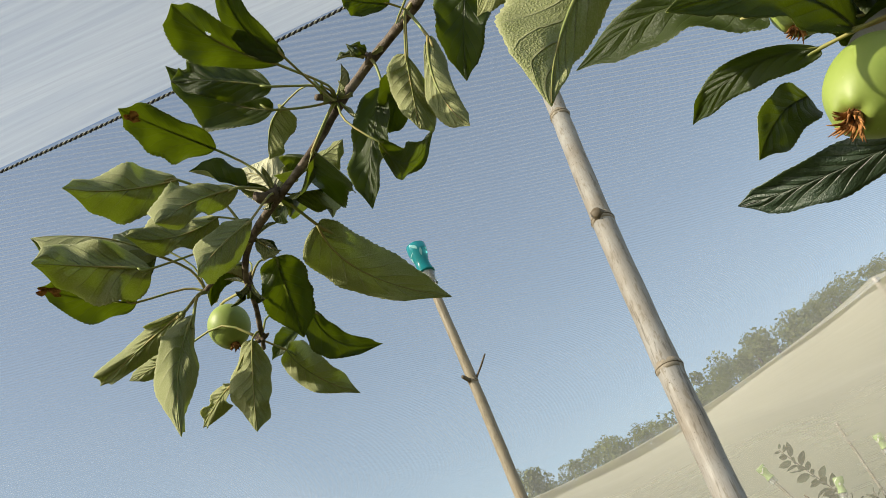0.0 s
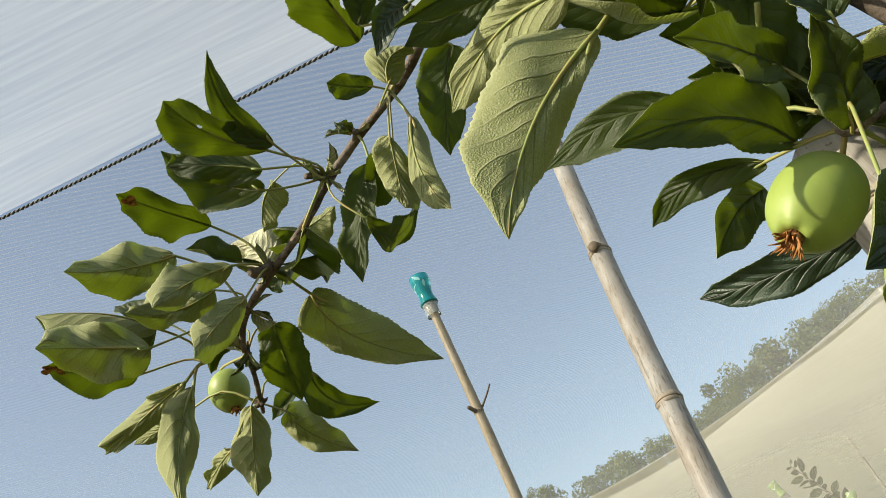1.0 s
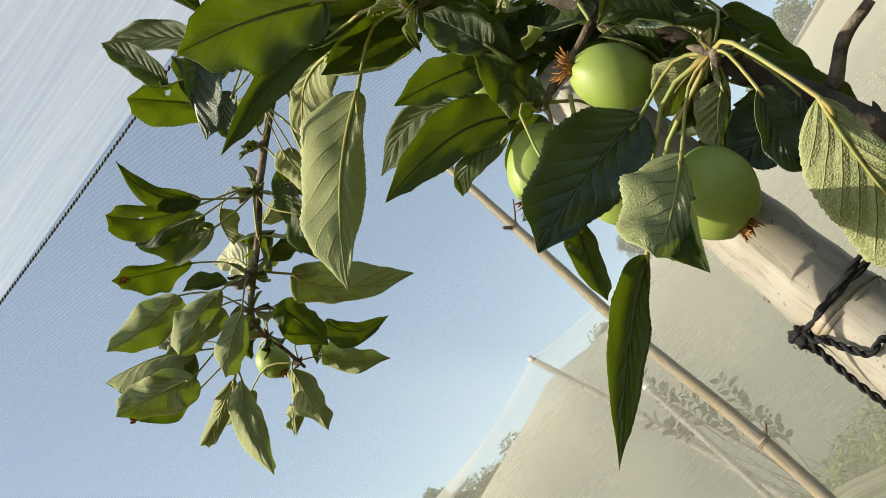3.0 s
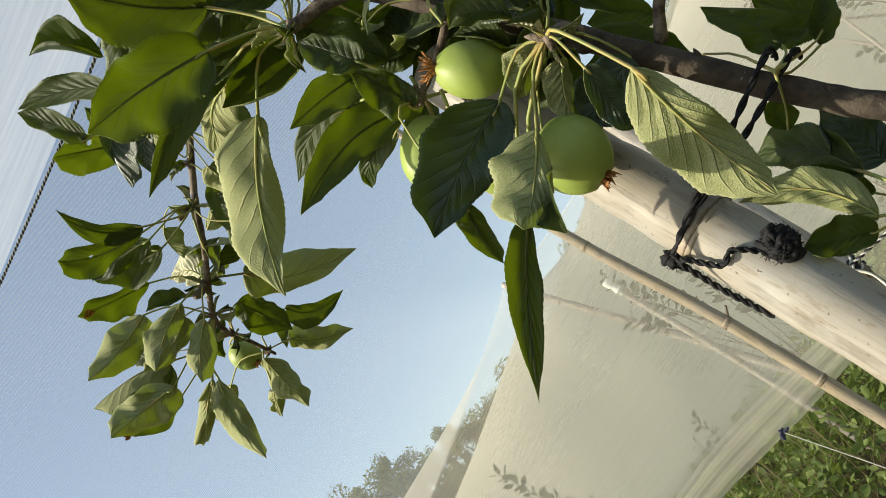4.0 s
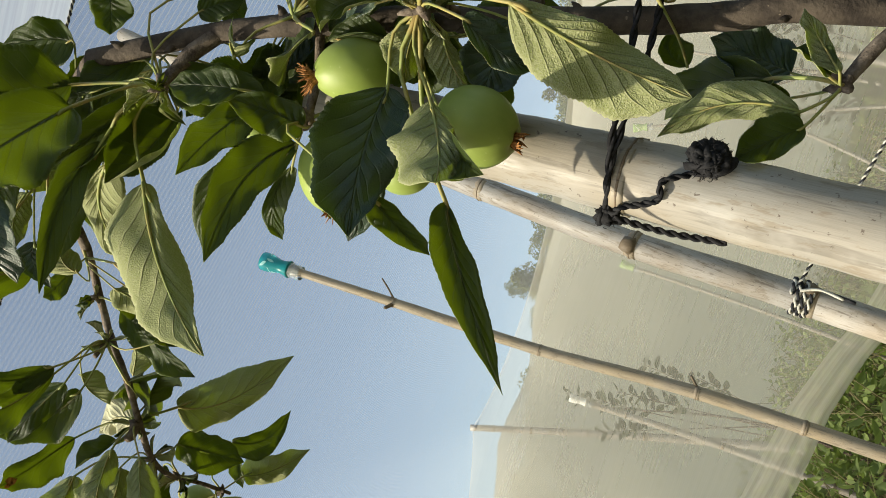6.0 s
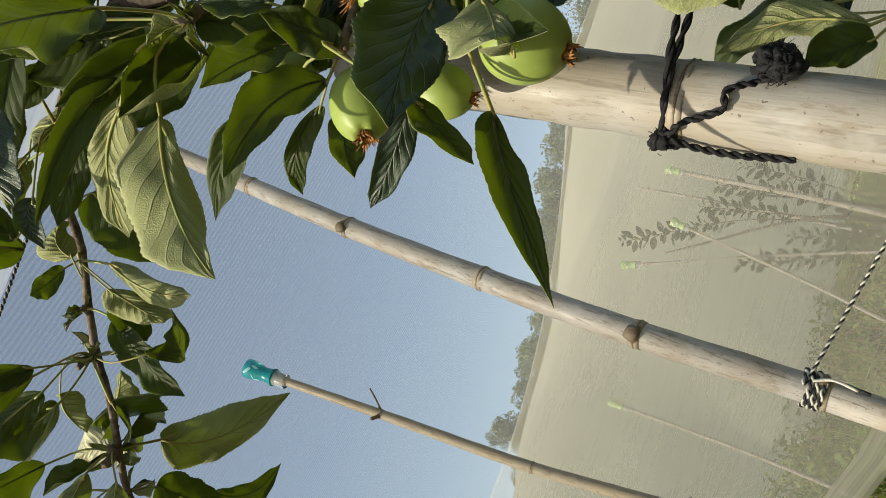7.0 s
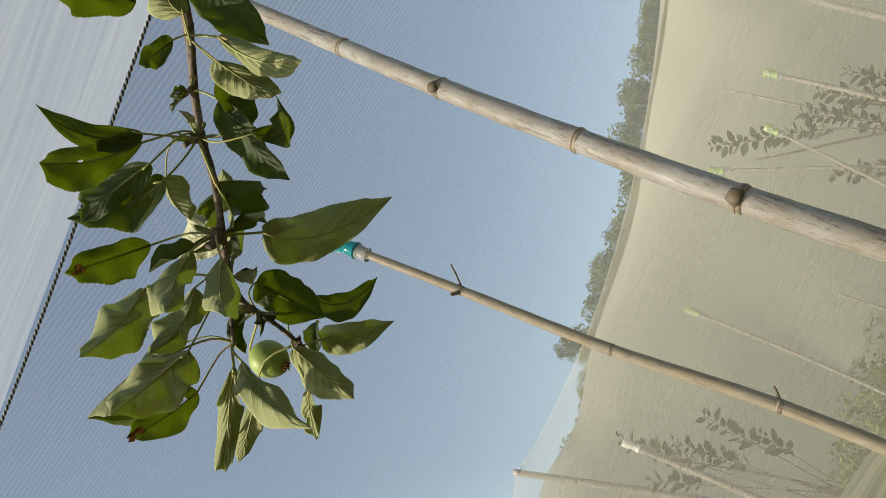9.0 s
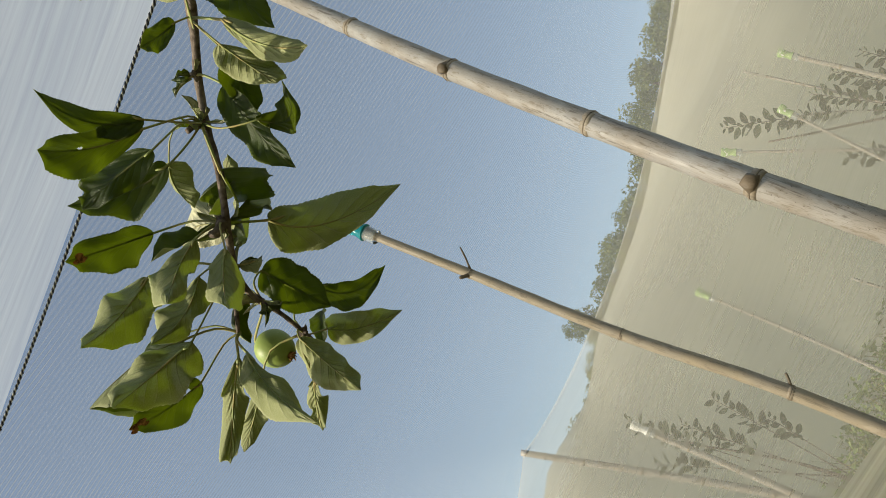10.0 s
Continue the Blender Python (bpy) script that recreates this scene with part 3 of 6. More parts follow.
# ---- bamboo poles ----
def bamboo_pole(name, label, pts, r0, r1, nodes, mat, group, stubs=(), seed=1, detail=14, swell=1.0):
    """A bamboo pole through pts (foot to tip); nodes: shares of its length; stubs: (node number, direction, length)."""
    base = thing(name, label, "pole", group, pts[0])
    o = Vector(pts[0])
    n = 70
    line = [p - o for p in smooth_points(pts, n)]
    rng = random.Random(seed)
    radii = []
    for i in range(n):
        s = i / (n - 1)
        radii.append((r0 * (1 - s) + r1 * s) * (1 + 0.02 * math.sin(i * 1.7 + seed)))
    turn = (line[-1] - line[0]).to_track_quat('Z', 'Y')
    bm = bmesh.new()
    tube(bm, [turn.inverted() @ p for p in line], radii, detail, 0.03, seed=seed)
    culm = part("culm", bm, mat, base)
    culm.rotation_mode = 'QUATERNION'
    culm.rotation_quaternion = turn

    def spot(s):
        k = s * (n - 1)
        i = min(int(k), n - 2)
        p = line[i].lerp(line[i + 1], k - i)
        return p, (line[i + 1] - line[i]).normalized(), radii[i]
    for j, s in enumerate(nodes):
        p, t, r = spot(s)
        bm = bmesh.new()
        prof = [(-0.40, 1.00), (-0.18, 1.03), (-0.06, 1.07), (0.0, 1.01), (0.06, 1.09), (0.20, 1.03), (0.45, 1.00)]
        tube(bm, [p + t * a * r * (0.4 + 0.6 * swell) for a, _ in prof], [r * (1 + (b - 1) * swell + 0.012) for _, b in prof], detail, 0.10, seed=seed + j)
        part("node_ring", bm, BAMBOO_NODE if swell > 0.5 else mat, base, "swollen node ring")
        bm = bmesh.new()
        tube(bm, [p + t * a * r for a in (-0.05, -0.02, 0.02, 0.05)], [r * 1.0, r * (1.035 + 0.07 * swell), r * (1.035 + 0.07 * swell), r * 1.0], detail, 0.05, seed=seed + j)
        part("sheath_scar", bm, BAMBOO_CUT, base, "dark line of the old leaf sheath")
    for j, ang, length in stubs:
        p, t, r = spot(nodes[j])
        q = Vector(ang)
        q = (q - t * q.dot(t)).normalized()
        bm = bmesh.new()
        m = p + q * r * 0.8 + t * r * 0.15
        tip = m + Vector(ang).normalized() * length
        rr = r * (0.56 if length < 0.025 else 0.42 if length < 0.04 else 0.2)
        tube(bm, smooth_points([m - q * r * 0.2, m.lerp(tip, 0.5), tip], 7), [rr * 1.3, rr * 1.2, rr * 1.05, rr, rr * 0.98, rr * 0.93, rr * 0.8], 10, 0.35, seed=j)
        part("branch_stub", bm, BAMBOO_CUT, base, "cut side branch at a node")
    return base


def share(pts, z):
    return (z - pts[0][2]) / (pts[-1][2] - pts[0][2])


A_PTS = [(0.17, 1.28, 0.0), (0.213, 1.375, 0.6), (0.249, 1.478, 1.163), (0.261, 1.520, 1.469), (0.292, 1.612, 1.812), (0.335, 1.724, 2.192), (0.385, 1.835, 2.545), (0.43, 1.93, 2.85), (0.472, 2.02, 3.14)]


def curve_share(pts, k):
    """Share of the spline at its point number k."""
    return k / (len(pts) - 1)


bamboo_pole("bamboo_pole", "thick sun-bleached bamboo pole with swollen nodes, leaning slightly", [(x - 0.001, y, z) for x, y, z in A_PTS], 0.0290, 0.0208,
            [0.07, 0.16, 0.245, curve_share(A_PTS, 2) - 0.004, curve_share(A_PTS, 3), curve_share(A_PTS, 4), curve_share(A_PTS, 5), curve_share(A_PTS, 6)],
            BAMBOO, "bamboo poles", [(4, (-0.2, -0.95, 0.15), 0.019), (6, (-0.3, -0.9, 0.2), 0.016), (3, (0.6, -0.7, 0.3), 0.012)], 11, 18)
B_PTS = [(-0.045, 2.40, 0.0), (-0.045, 2.435, 0.65), (-0.046, 2.466, 1.265), (-0.075, 2.497, 1.739), (-0.080, 2.521, 2.242), (-0.087, 2.546, 2.66)]
bamboo_pole("bamboo_pole", "thin brown bamboo pole with short side twigs, capped by a bottle", B_PTS, 0.0235, 0.0135,
            [0.1, 0.2, 0.3, 0.4, 0.6, 0.8], BAMBOO_THIN, "bamboo poles", [(3, (0.7, -0.2, 0.7), 0.040), (5, (0.66, -0.1, 0.75), 0.080), (5, (-0.5, -0.6, 0.5), 0.030)], 12, 12)
T_PTS = [(0.230, 0.052, 0.0), (0.231, 0.15, 0.5), (0.231, 0.253, 1.0), (0.232, 0.313, 1.3), (0.232, 0.345, 1.46), (0.232, 0.372, 1.60)]
bamboo_pole("bamboo_pole", "stout pale bamboo stake to which the branch is tied", T_PTS, 0.0240, 0.0222,
            [0.12, 0.26, 0.41, 0.53, 0.676, 0.93], BAMBOO_STAKE, "bamboo poles", [], 13, 24, 0.06)


def bottle_cap(name, label, top, direction, r, length, mats, seed=0):
    """A cut plastic bottle pushed over a pole's tip: waisted body, shoulder ring and clear rim."""
    base = thing(name, label, "bottle", "bottles on poles", top)
    d = Vector(direction).normalized()
    prof = [(0.0, 0.90), (0.012, 0.99), (0.05, 1.0), (0.16, 0.99), (0.28, 0.90), (0.40, 0.75), (0.50, 0.71), (0.60, 0.80), (0.66, 0.86)]
    bm = bmesh.new()
    tube(bm, [d * a * length for a, _ in prof], [b * r for _, b in prof], 24, caps=False)
    part("body", bm, mats[0], base)
    bm = bmesh.new()
    tube(bm, [d * a * length for a in (0.0, 0.012, 0.024)], [0.91 * r, 0.99 * r, 0.97 * r], 24, caps=False)
    part("rim", bm, mats[0], base)
    side = d.orthogonal().normalized()
    other = d.cross(side)
    rng = random.Random(40 + seed)
    for k in range(9):
        # printed patch lying on the curved wall
        bm = bmesh.new()
        s0, a0 = rng.uniform(0.10, 0.46), k * 0.7 + rng.uniform(-0.2, 0.2)
        hs, ha, lean = rng.uniform(0.035, 0.09), rng.uniform(0.12, 0.30), rng.uniform(-0.3, 0.5)
        grid = []
        for i in range(7):
            row = []
            for j in range(5):
                q = math.sin(math.pi * (i + 0.35) / 6.7)
                s = s0 + hs * (i / 3 - 1)
                a = a0 + ha * (j / 2 - 1) * q + lean * (i / 3 - 1)
                rr = float(np.interp(s, [p[0] for p in prof], [p[1] for p in prof])) * r + 0.0005
                row.append(bm.verts.new(d * s * length + (side * math.cos(a) + other * math.sin(a)) * rr))
            grid.append(row)
        for i in range(6):
            for j in range(4):
                bm.faces.new((grid[i][j], grid[i + 1][j], grid[i + 1][j + 1], grid[i][j + 1]))
        part("print", bm, mats[1], base, "pale printed patch on the bottle")
    bm = bmesh.new()
    pr = [(0.655, 0.85), (0.67, 0.92), (0.70, 0.92), (0.715, 0.82)]
    tube(bm, [d * a * length for a, _ in pr], [b * r for _, b in pr], 20)
    part("ring", bm, mats[0], base)
    bm = bmesh.new()
    pr = [(0.715, 0.78), (0.78, 0.80), (0.84, 0.72), (0.87, 0.80), (0.93, 0.78), (1.0, 0.74)]
    tube(bm, [d * a * length for a, _ in pr], [b * r for _, b in pr], 20, caps=False)
    part("neck", bm, mats[2], base, "clear plastic neck")
    return base


bottle_cap("plastic_bottle", "teal plastic bottle upended over the tip of a thin pole", (-0.088, 2.551, 2.755), (0.004, -0.05, -1), 0.0325, 0.155, (TEAL, TEAL_PALE, CLEAR))


def far_pole(foot, top, r, cap, seed):
    pts = [Vector(foot), Vector(foot).lerp(Vector(top), 0.5) + Vector((0.02, 0, 0)), Vector(top)]
    bamboo_pole("bamboo_pole", "pale bamboo pole standing behind the net curtain", [tuple(p) for p in pts], r, r * 0.7, [0.15, 0.32, 0.5, 0.66, 0.82, 0.93], BAMBOO, "poles behind the net", [], seed, 8)
    d = pts[0] - pts[-1]
    if cap == 'lime':
        bottle_cap("plastic_bottle", "lime green plastic bottle over a pole tip behind the net", tuple(pts[-1] - d.normalized() * 0.03), tuple(d), 0.03, 0.13, (LIME, WHITE_PLASTIC, CLEAR), seed)
    elif cap == 'white':
        bottle_cap("plastic_bottle", "white plastic bottle over a pole tip behind the net", tuple(pts[-1] - d.normalized() * 0.03), tuple(d), 0.03, 0.16, (WHITE_PLASTIC, WHITE_PLASTIC, CLEAR), seed)


far_pole((0.24, 5.86, 0.0), (0.355, 5.883, 1.894), 0.016, 'lime', 21)
far_pole((-0.60, 5.75, 0.0), (-0.593, 5.70, 1.938), 0.028, 'white', 22)
far_pole((-0.56, 7.7, 0.0), (-1.40, 7.66, 2.96), 0.040, None, 23)
far_pole((1.95, 5.75, 0.0), (1.25, 5.733, 2.064), 0.013, 'lime', 24)
far_pole((2.02, 5.80, 0.0), (1.971, 5.746, 1.971), 0.022, 'lime', 25)
far_pole((2.0, 6.14, 0.0), (1.891, 6.06, 2.20), 0.014, None, 26)
far_pole((1.25, 5.80, 0.0), (1.60, 5.67, 1.83), 0.014, 'lime', 27)
far_pole((0.82, 6.32, 0.0), (0.84, 6.35, 1.08), 0.014, None, 28)
far_pole((3.35, 7.72, 0.0), (3.36, 7.70, 3.40), 0.035, None, 29)


# ---- saplings and weeds behind the net ----
def sapling(x, y, whips, seed):
    """A young tree of thin upright whips with alternate leaves; whips: (foot height, tip, bow, leafy share)."""
    rng = random.Random(seed)
    base = thing("apple_sapling", "young leafy apple tree behind the net curtain", "tree", "saplings behind the net", (x, y, 0))
    first = Vector(whips[0][1])
    bm = bmesh.new()
    trunk = smooth_points([(0, 0, -0.05), (0.02, 0.01, first.z * 0.4), first - Vector((x, y, 0.3))], 10)
    tube(bm, trunk, [0.013 - 0.0008 * i for i in range(10)], 6)
    part("trunk", bm, TWIG, base)
    crown = bmesh.new()
    for foot, tip, bow, leafy in whips:
        k = min(9, max(0, int(9 * foot / first.z)))
        tip = Vector(tip) - Vector((x, y, 0))
        p = trunk[k]
        tw = smooth_points([p, p.lerp(tip, 0.5) + Vector(bow), tip], 30)
        bm = bmesh.new()
        tube(bm, tw, [0.0062 - 0.00014 * i for i in range(30)], 5)
        part("limb", bm, TWIG, base)
        run = sum((tw[i + 1] - tw[i]).length for i in range(29))
        n = int(run * leafy / 0.017)
        for i in range(n):
            q = 29 * (1 - leafy * (i / max(1, n - 1)))
            j = min(28, int(q))
            c, t = tw[j].lerp(tw[j + 1], q - j), (tw[j + 1] - tw[j]).normalized()
            side = Quaternion(t, i * 2.4 + rng.uniform(-0.4, 0.4)) @ t.orthogonal().normalized()
            one_leaf(crown, rng, c + side * 0.006, rng.uniform(0.05, 0.11) * (0.7 if i < 4 else 1), (side + t * rng.uniform(0.2, 0.9)).normalized())
    part("crown", crown, SAPLING, base)


sapling(1.95, 5.85, [(0.7, (1.425, 5.85, 2.155), (0.10, 0, 0.1), 0.42), (0.75, (1.803, 5.85, 1.72), (0, 0.02, 0), 0.5), (0.5, (2.02, 5.8, 1.35), (0.03, 0, 0), 0.6)], 31)
sapling(2.12, 6.0, [(0.8, (2.03, 6.0, 1.66), (0, 0.03, 0), 0.35), (0.7, (2.25, 6.1, 1.55), (0.03, 0, 0), 0.5)], 32)
sapling(1.95, 5.75, [(0.5, (1.47, 5.8, 1.39), (-0.06, 0, -0.04), 0.6), (0.4, (1.72, 5.75, 1.12), (0, 0, 0), 0.7)], 33)
sapling(-0.40, 5.9, [(0.6, (-0.60, 5.9, 2.02), (-0.02, 0, 0), 0.35), (0.7, (-0.48, 5.9, 1.70), (0, 0, 0), 0.4), (0.8, (-0.25, 5.9, 1.58), (0, 0.03, 0), 0.35), (0.5, (-0.22, 5.9, 1.23), (0, 0, 0), 0.25), (0.9, (-0.78, 5.9, 1.75), (0, 0, 0), 0.3)], 34)
sapling(-2.05, 6.0, [(0.6, (-2.28, 6.0, 1.95), (-0.02, 0, 0), 0.4), (0.6, (-2.20, 6.0, 1.55), (0.06, 0, 0), 0.5), (0.4, (-2.05, 6.0, 1.25), (0.05, 0, 0), 0.5), (0.5, (-2.5, 6.1, 1.6), (0, 0, 0), 0.4)], 35)
sapling(-1.30, 6.6, [(0.3, (-1.25, 6.6, 0.95), (0, 0, 0), 0.5), (0.3, (-1.40, 6.6, 0.85), (0, 0, 0), 0.5)], 36)


def build_weeds():
    rng = random.Random(77)
    bm = bmesh.new()
    dry = bmesh.new()
    for k in range(900):
        x, y = rng.uniform(-5.5, 4.5), rng.uniform(4.6, 11.5)
        h = rng.uniform(0.18, 0.62) * (1.0 if x < 0.6 else 0.55)
        if y > 9.0:
            h = rng.uniform(0.3, 0.7)
        stem = Vector((x, y, 0))
        for i in range(46):
            z = h * rng.uniform(0.15, 1.0) ** 0.7
            p = stem + Vector((rng.gauss(0, 0.10), rng.gauss(0, 0.10), z))
            one_leaf(bm, rng, p, rng.uniform(0.035, 0.090))
        if rng.random() < 0.5:
            for i in range(5):
                p = stem + Vector((rng.gauss(0, 0.2), rng.gauss(0, 0.2), 0))
                q = p + Vector((rng.gauss(0, 0.25), rng.gauss(0, 0.25), rng.uniform(0.3, 0.7)))
                tube(dry, smooth_points([p, p.lerp(q, 0.6) + Vector((0, 0, 0.05)), q], 4), [0.004, 0.0035, 0.003, 0.002], 3)
    tagged(new("weeds", to_mesh("weeds", bm, WEED)), "dense green broad-leaved weeds covering the ground", "weeds", kind="stuff")
    tagged(new("dry_stalks", to_mesh("dry_stalks", dry, STRAW)), "dry pale grass stalks among the weeds", "grass", kind="stuff")


build_weeds()


# ---- the apple tree ----
tree = thing("apple_tree", "leafy apple tree bearing unripe green apples, tied to a stake", "tree", "", (0.23, 0.30, 0.0))
ORIGIN = Vector(tree.location)
SPURS = [Vector(p) for p in (
    (0.045, 0.536, 1.88), (0.004, 0.575, 1.886), (-0.034, 0.575, 1.858), (-0.111, 0.602, 1.815), (-0.146, 0.627, 1.801), (-0.170, 0.672, 1.788), (-0.190, 0.735, 1.765), (-0.205, 0.66, 1.79),
    (0.208, 0.304, 1.681), (0.284, 0.262, 1.503), (0.309, 0.320, 1.276), (0.212, 0.305, 1.572), (0.33, 0.30, 1.385), (0.272, 0.30, 1.60), (0.13, 0.36, 1.80))]


def limb(name, pts, r0, r1, mat, label, n=40, wob=0.12, sides=14):
    bm = bmesh.new()
    line = [p - ORIGIN for p in smooth_points(pts, n)]
    tube(bm, line, [(r0 + (r1 - r0) * i / (n - 1)) * (1 + 0.10 * noise.noise(Vector((i * 0.45, r0 * 100, 0)))) for i in range(n)], sides, wob)
    return part(name, bm, mat, tree, label)


limb("limb", [(0.44, 0.36, 0.75), (0.385, 0.345, 1.10), (0.352, 0.329, 1.294), (0.337, 0.331, 1.345), (0.323, 0.329, 1.394), (0.306, 0.320, 1.461), (0.291, 0.312, 1.522), (0.275, 0.308, 1.578), (0.255, 0.318, 1.657), (0.215, 0.326, 1.760)],
     0.0092, 0.0072, BARK, "brown main limb with ring scars", 60)
limb("shoot", [(0.215, 0.326, 1.760), (0.16, 0.40, 1.84), (0.105, 0.475, 1.882), (0.057, 0.536, 1.886), (0.004, 0.584, 1.888), (-0.036, 0.588, 1.861), (-0.073, 0.590, 1.828), (-0.111, 0.606, 1.813), (-0.146, 0.627, 1.801), (-0.168, 0.660, 1.792), (-0.178, 0.70, 1.776), (-0.195, 0.751, 1.762)],
     0.0054, 0.0021, TWIG, "slender fruiting shoot", 110, 0.28, 10)
limb("side_shoot", [(0.255, 0.318, 1.657), (0.235, 0.312, 1.672), (0.208, 0.304, 1.681)], 0.006, 0.005, TWIG, "short fruiting spur", 10, 0.3, 9)
limb("side_shoot", [(0.300, 0.315, 1.50), (0.294, 0.285, 1.503), (0.284, 0.262, 1.503)], 0.0045, 0.004, TWIG, "short fruiting spur", 10, 0.3, 9)
limb("side_shoot", [(0.275, 0.308, 1.585), (0.24, 0.312, 1.578), (0.212, 0.305, 1.572)], 0.0034, 0.0026, TWIG, "short fruiting spur", 10, 0.3, 9)
limb("side_shoot", [(0.365, 0.335, 1.24), (0.34, 0.325, 1.262), (0.309, 0.320, 1.276)], 0.0045, 0.004, TWIG, "short fruiting spur", 10, 0.3, 9)
limb("side_shoot", [(0.318, 0.325, 1.455), (0.337, 0.314, 1.467), (0.360, 0.306, 1.47)], 0.0045, 0.003, TWIG, "short bare twig", 10, 0.3, 9)
limb("side_shoot", [(-0.034, 0.588, 1.862), (-0.04, 0.565, 1.856), (-0.046, 0.552, 1.85)], 0.004, 0.0028, TWIG, "short fruiting spur", 10, 0.3, 9)
limb("side_shoot", [(-0.148, 0.63, 1.80), (-0.18, 0.645, 1.796), (-0.208, 0.66, 1.79)], 0.0026, 0.002, TWIG, "short fruiting spur", 10, 0.3, 9)
limb("side_shoot", [(-0.111, 0.602, 1.815), (-0.120, 0.595, 1.812), (-0.124, 0.588, 1.812)], 0.006, 0.004, TWIG, "short fruiting spur", 10, 0.35, 9)


def spur_buds(p, size, seed):
    """Knobbly leaf scars and bud scales where the leaves spring."""
    rng = random.Random(seed)
    c = Vector(p) - ORIGIN
    for k in range(6):
        d = Vector((rng.gauss(0, 1), rng.gauss(0, 1), rng.gauss(0, 1))).normalized()
        bm = tube(bmesh.new(), smooth_points([c - d * size * 0.2, c + d * size * 0.6, c + d * size * rng.uniform(0.9, 1.5) + Vector((0, 0, size * 0.3))], 6), [size * 0.42, size * 0.45, size * 0.42, size * 0.36, size * 0.25, size * 0.08], 7, 0.3, seed=k)
        part("bud_scale", bm, TWIG, tree)


def leaf(base, tip, face, width, bow=(0, 0, 0), fold=0.25, curl=0.1, seed=0, bites=0, holes=(), scorch=0.0, ripple=1.0, pale=False, halves=None, mature_shaded=False, lance=0.62):
    """One apple leaf: a thin toothed blade from base to tip whose upper side looks along face; bow bends its midrib; fold lifts
    its halves towards the upper side; its stalk runs to the nearest spur; bites: notches eaten into the rim; holes: (u, v, radius) eaten through; scorch: a brown patch there;
    halves: the two ways from the midrib to the rim where the blade is widest, in place of fold and curl; lance: how fast the blade narrows to its ends."""
    rng = random.Random(seed * 7 + 3)
    base, tip, face, bow = (Vector(v) for v in (base, tip, face, bow))
    halves = halves and [Vector(v) for v in halves]
    axis = tip - base
    length = axis.length
    axis.normalize()
    face = (face - axis * face.dot(axis)).normalized()
    side = axis.cross(face)
    small = width < 0.014
    nv, nu = (30, 3) if small else (81, 6) if not holes else (110, 22)
    teeth = 27
    notch = [(rng.choice((-1, 1)), rng.uniform(0.25, 0.9), rng.uniform(0.25, 0.6), rng.uniform(0.015, 0.045)) for _ in range(bites)]
    ph, skew, twist, lop = rng.uniform(0, 6.28), rng.uniform(-0.12, 0.12), rng.uniform(-0.45, 0.45), rng.uniform(-0.35, 0.35)
    peak = 0.42 + rng.uniform(-0.05, 0.06)
    bm = bmesh.new()
    layer = bm.loops.layers.uv.new("UVMap")
    half = 0.5 * width / math.cos(min(1.1, fold + 0.75 * max(0, curl)))
    tops, unders, uvs = [], [], {}
    for j in range(nv + 1):
        v = j / nv
        q = v ** (math.log(0.5) / math.log(peak))
        prof = (4 * q * (1 - q)) ** lance if 0 < v < 1 else 0.0
        if v > 0.86:
            prof *= 1 - 0.62 * ((v - 0.86) / 0.14) ** 0.8
        prof = max(prof, 0.012)
        mid = base + axis * v * length + bow * (4 * v * (1 - v)) - face * length * 0.05 * max(0, v - 0.6) ** 1.3 * 3
        wave = ripple * (0.17 * math.sin(v * 9 + ph) + 0.06 * math.sin(v * 19 + 2 * ph))
        turn = Quaternion(axis, twist * (v - 0.35))
        sd, fc = turn @ side, turn @ face
        r1, r2 = [], []
        for i in range(-nu, nu + 1):
            u = i / nu
            edge = abs(i) == nu
            wid = half * prof * (1 + skew * u)
            if edge and not small and 0 < j < nv:
                # forward-pointing teeth
                wid *= 1 + 0.05 * ((v * teeth + 0.13 * math.sin(v * 40 + ph + u)) % 1.0 - 0.5)
            wid *= 1 + 0.20 * noise.noise(Vector((v * 5.0, 2.3 if u < 0 else 7.7, seed * 1.37)))
            for s, v0, deep, wide in notch:
                if u * s > 0:
                    wid *= 1 - deep * math.exp(-((v - v0) / wide) ** 4)
            ang = fold + curl * abs(u) * 1.5
            swell = abs((v * 8.0 - 2.4 * abs(u) ** 0.8) % 1.0 - 0.5) - 0.25
            quilt = 0.024 * width * prof * swell * min(1, abs(u) * 3) * (1.15 - abs(u))
            crumple = 0.115 * width * prof * ripple * noise.noise(Vector((u * 1.3 + seed * 3.7, v * 4.2, seed * 1.9)))
            ang *= 1 + lop * u
            if halves:
                way = halves[0] if u < 0 else halves[1]
                reach = wid / half
                bend = (abs(u) - u * u) * way.length * reach * (0.35 + curl)
                p = mid + way * abs(u) * reach + face * (wid * wave * u * u * 1.15 + quilt - bend + crumple * min(1, abs(u) * 2.5))
            else:
                p = mid + sd * u * wid * math.cos(ang) + fc * (abs(u) * wid * math.sin(ang) + wid * wave * u * u + quilt + crumple * min(1, abs(u) * 2.5))
            t1, t2 = bm.verts.new(p + face * 0.00012), bm.verts.new(p - face * 0.00016)
            uvs[t1] = uvs[t2] = (u, v)
            r1.append(t1)
            r2.append(t2)
        tops.append(r1)
        unders.append(r2)
    w = 2 * nu
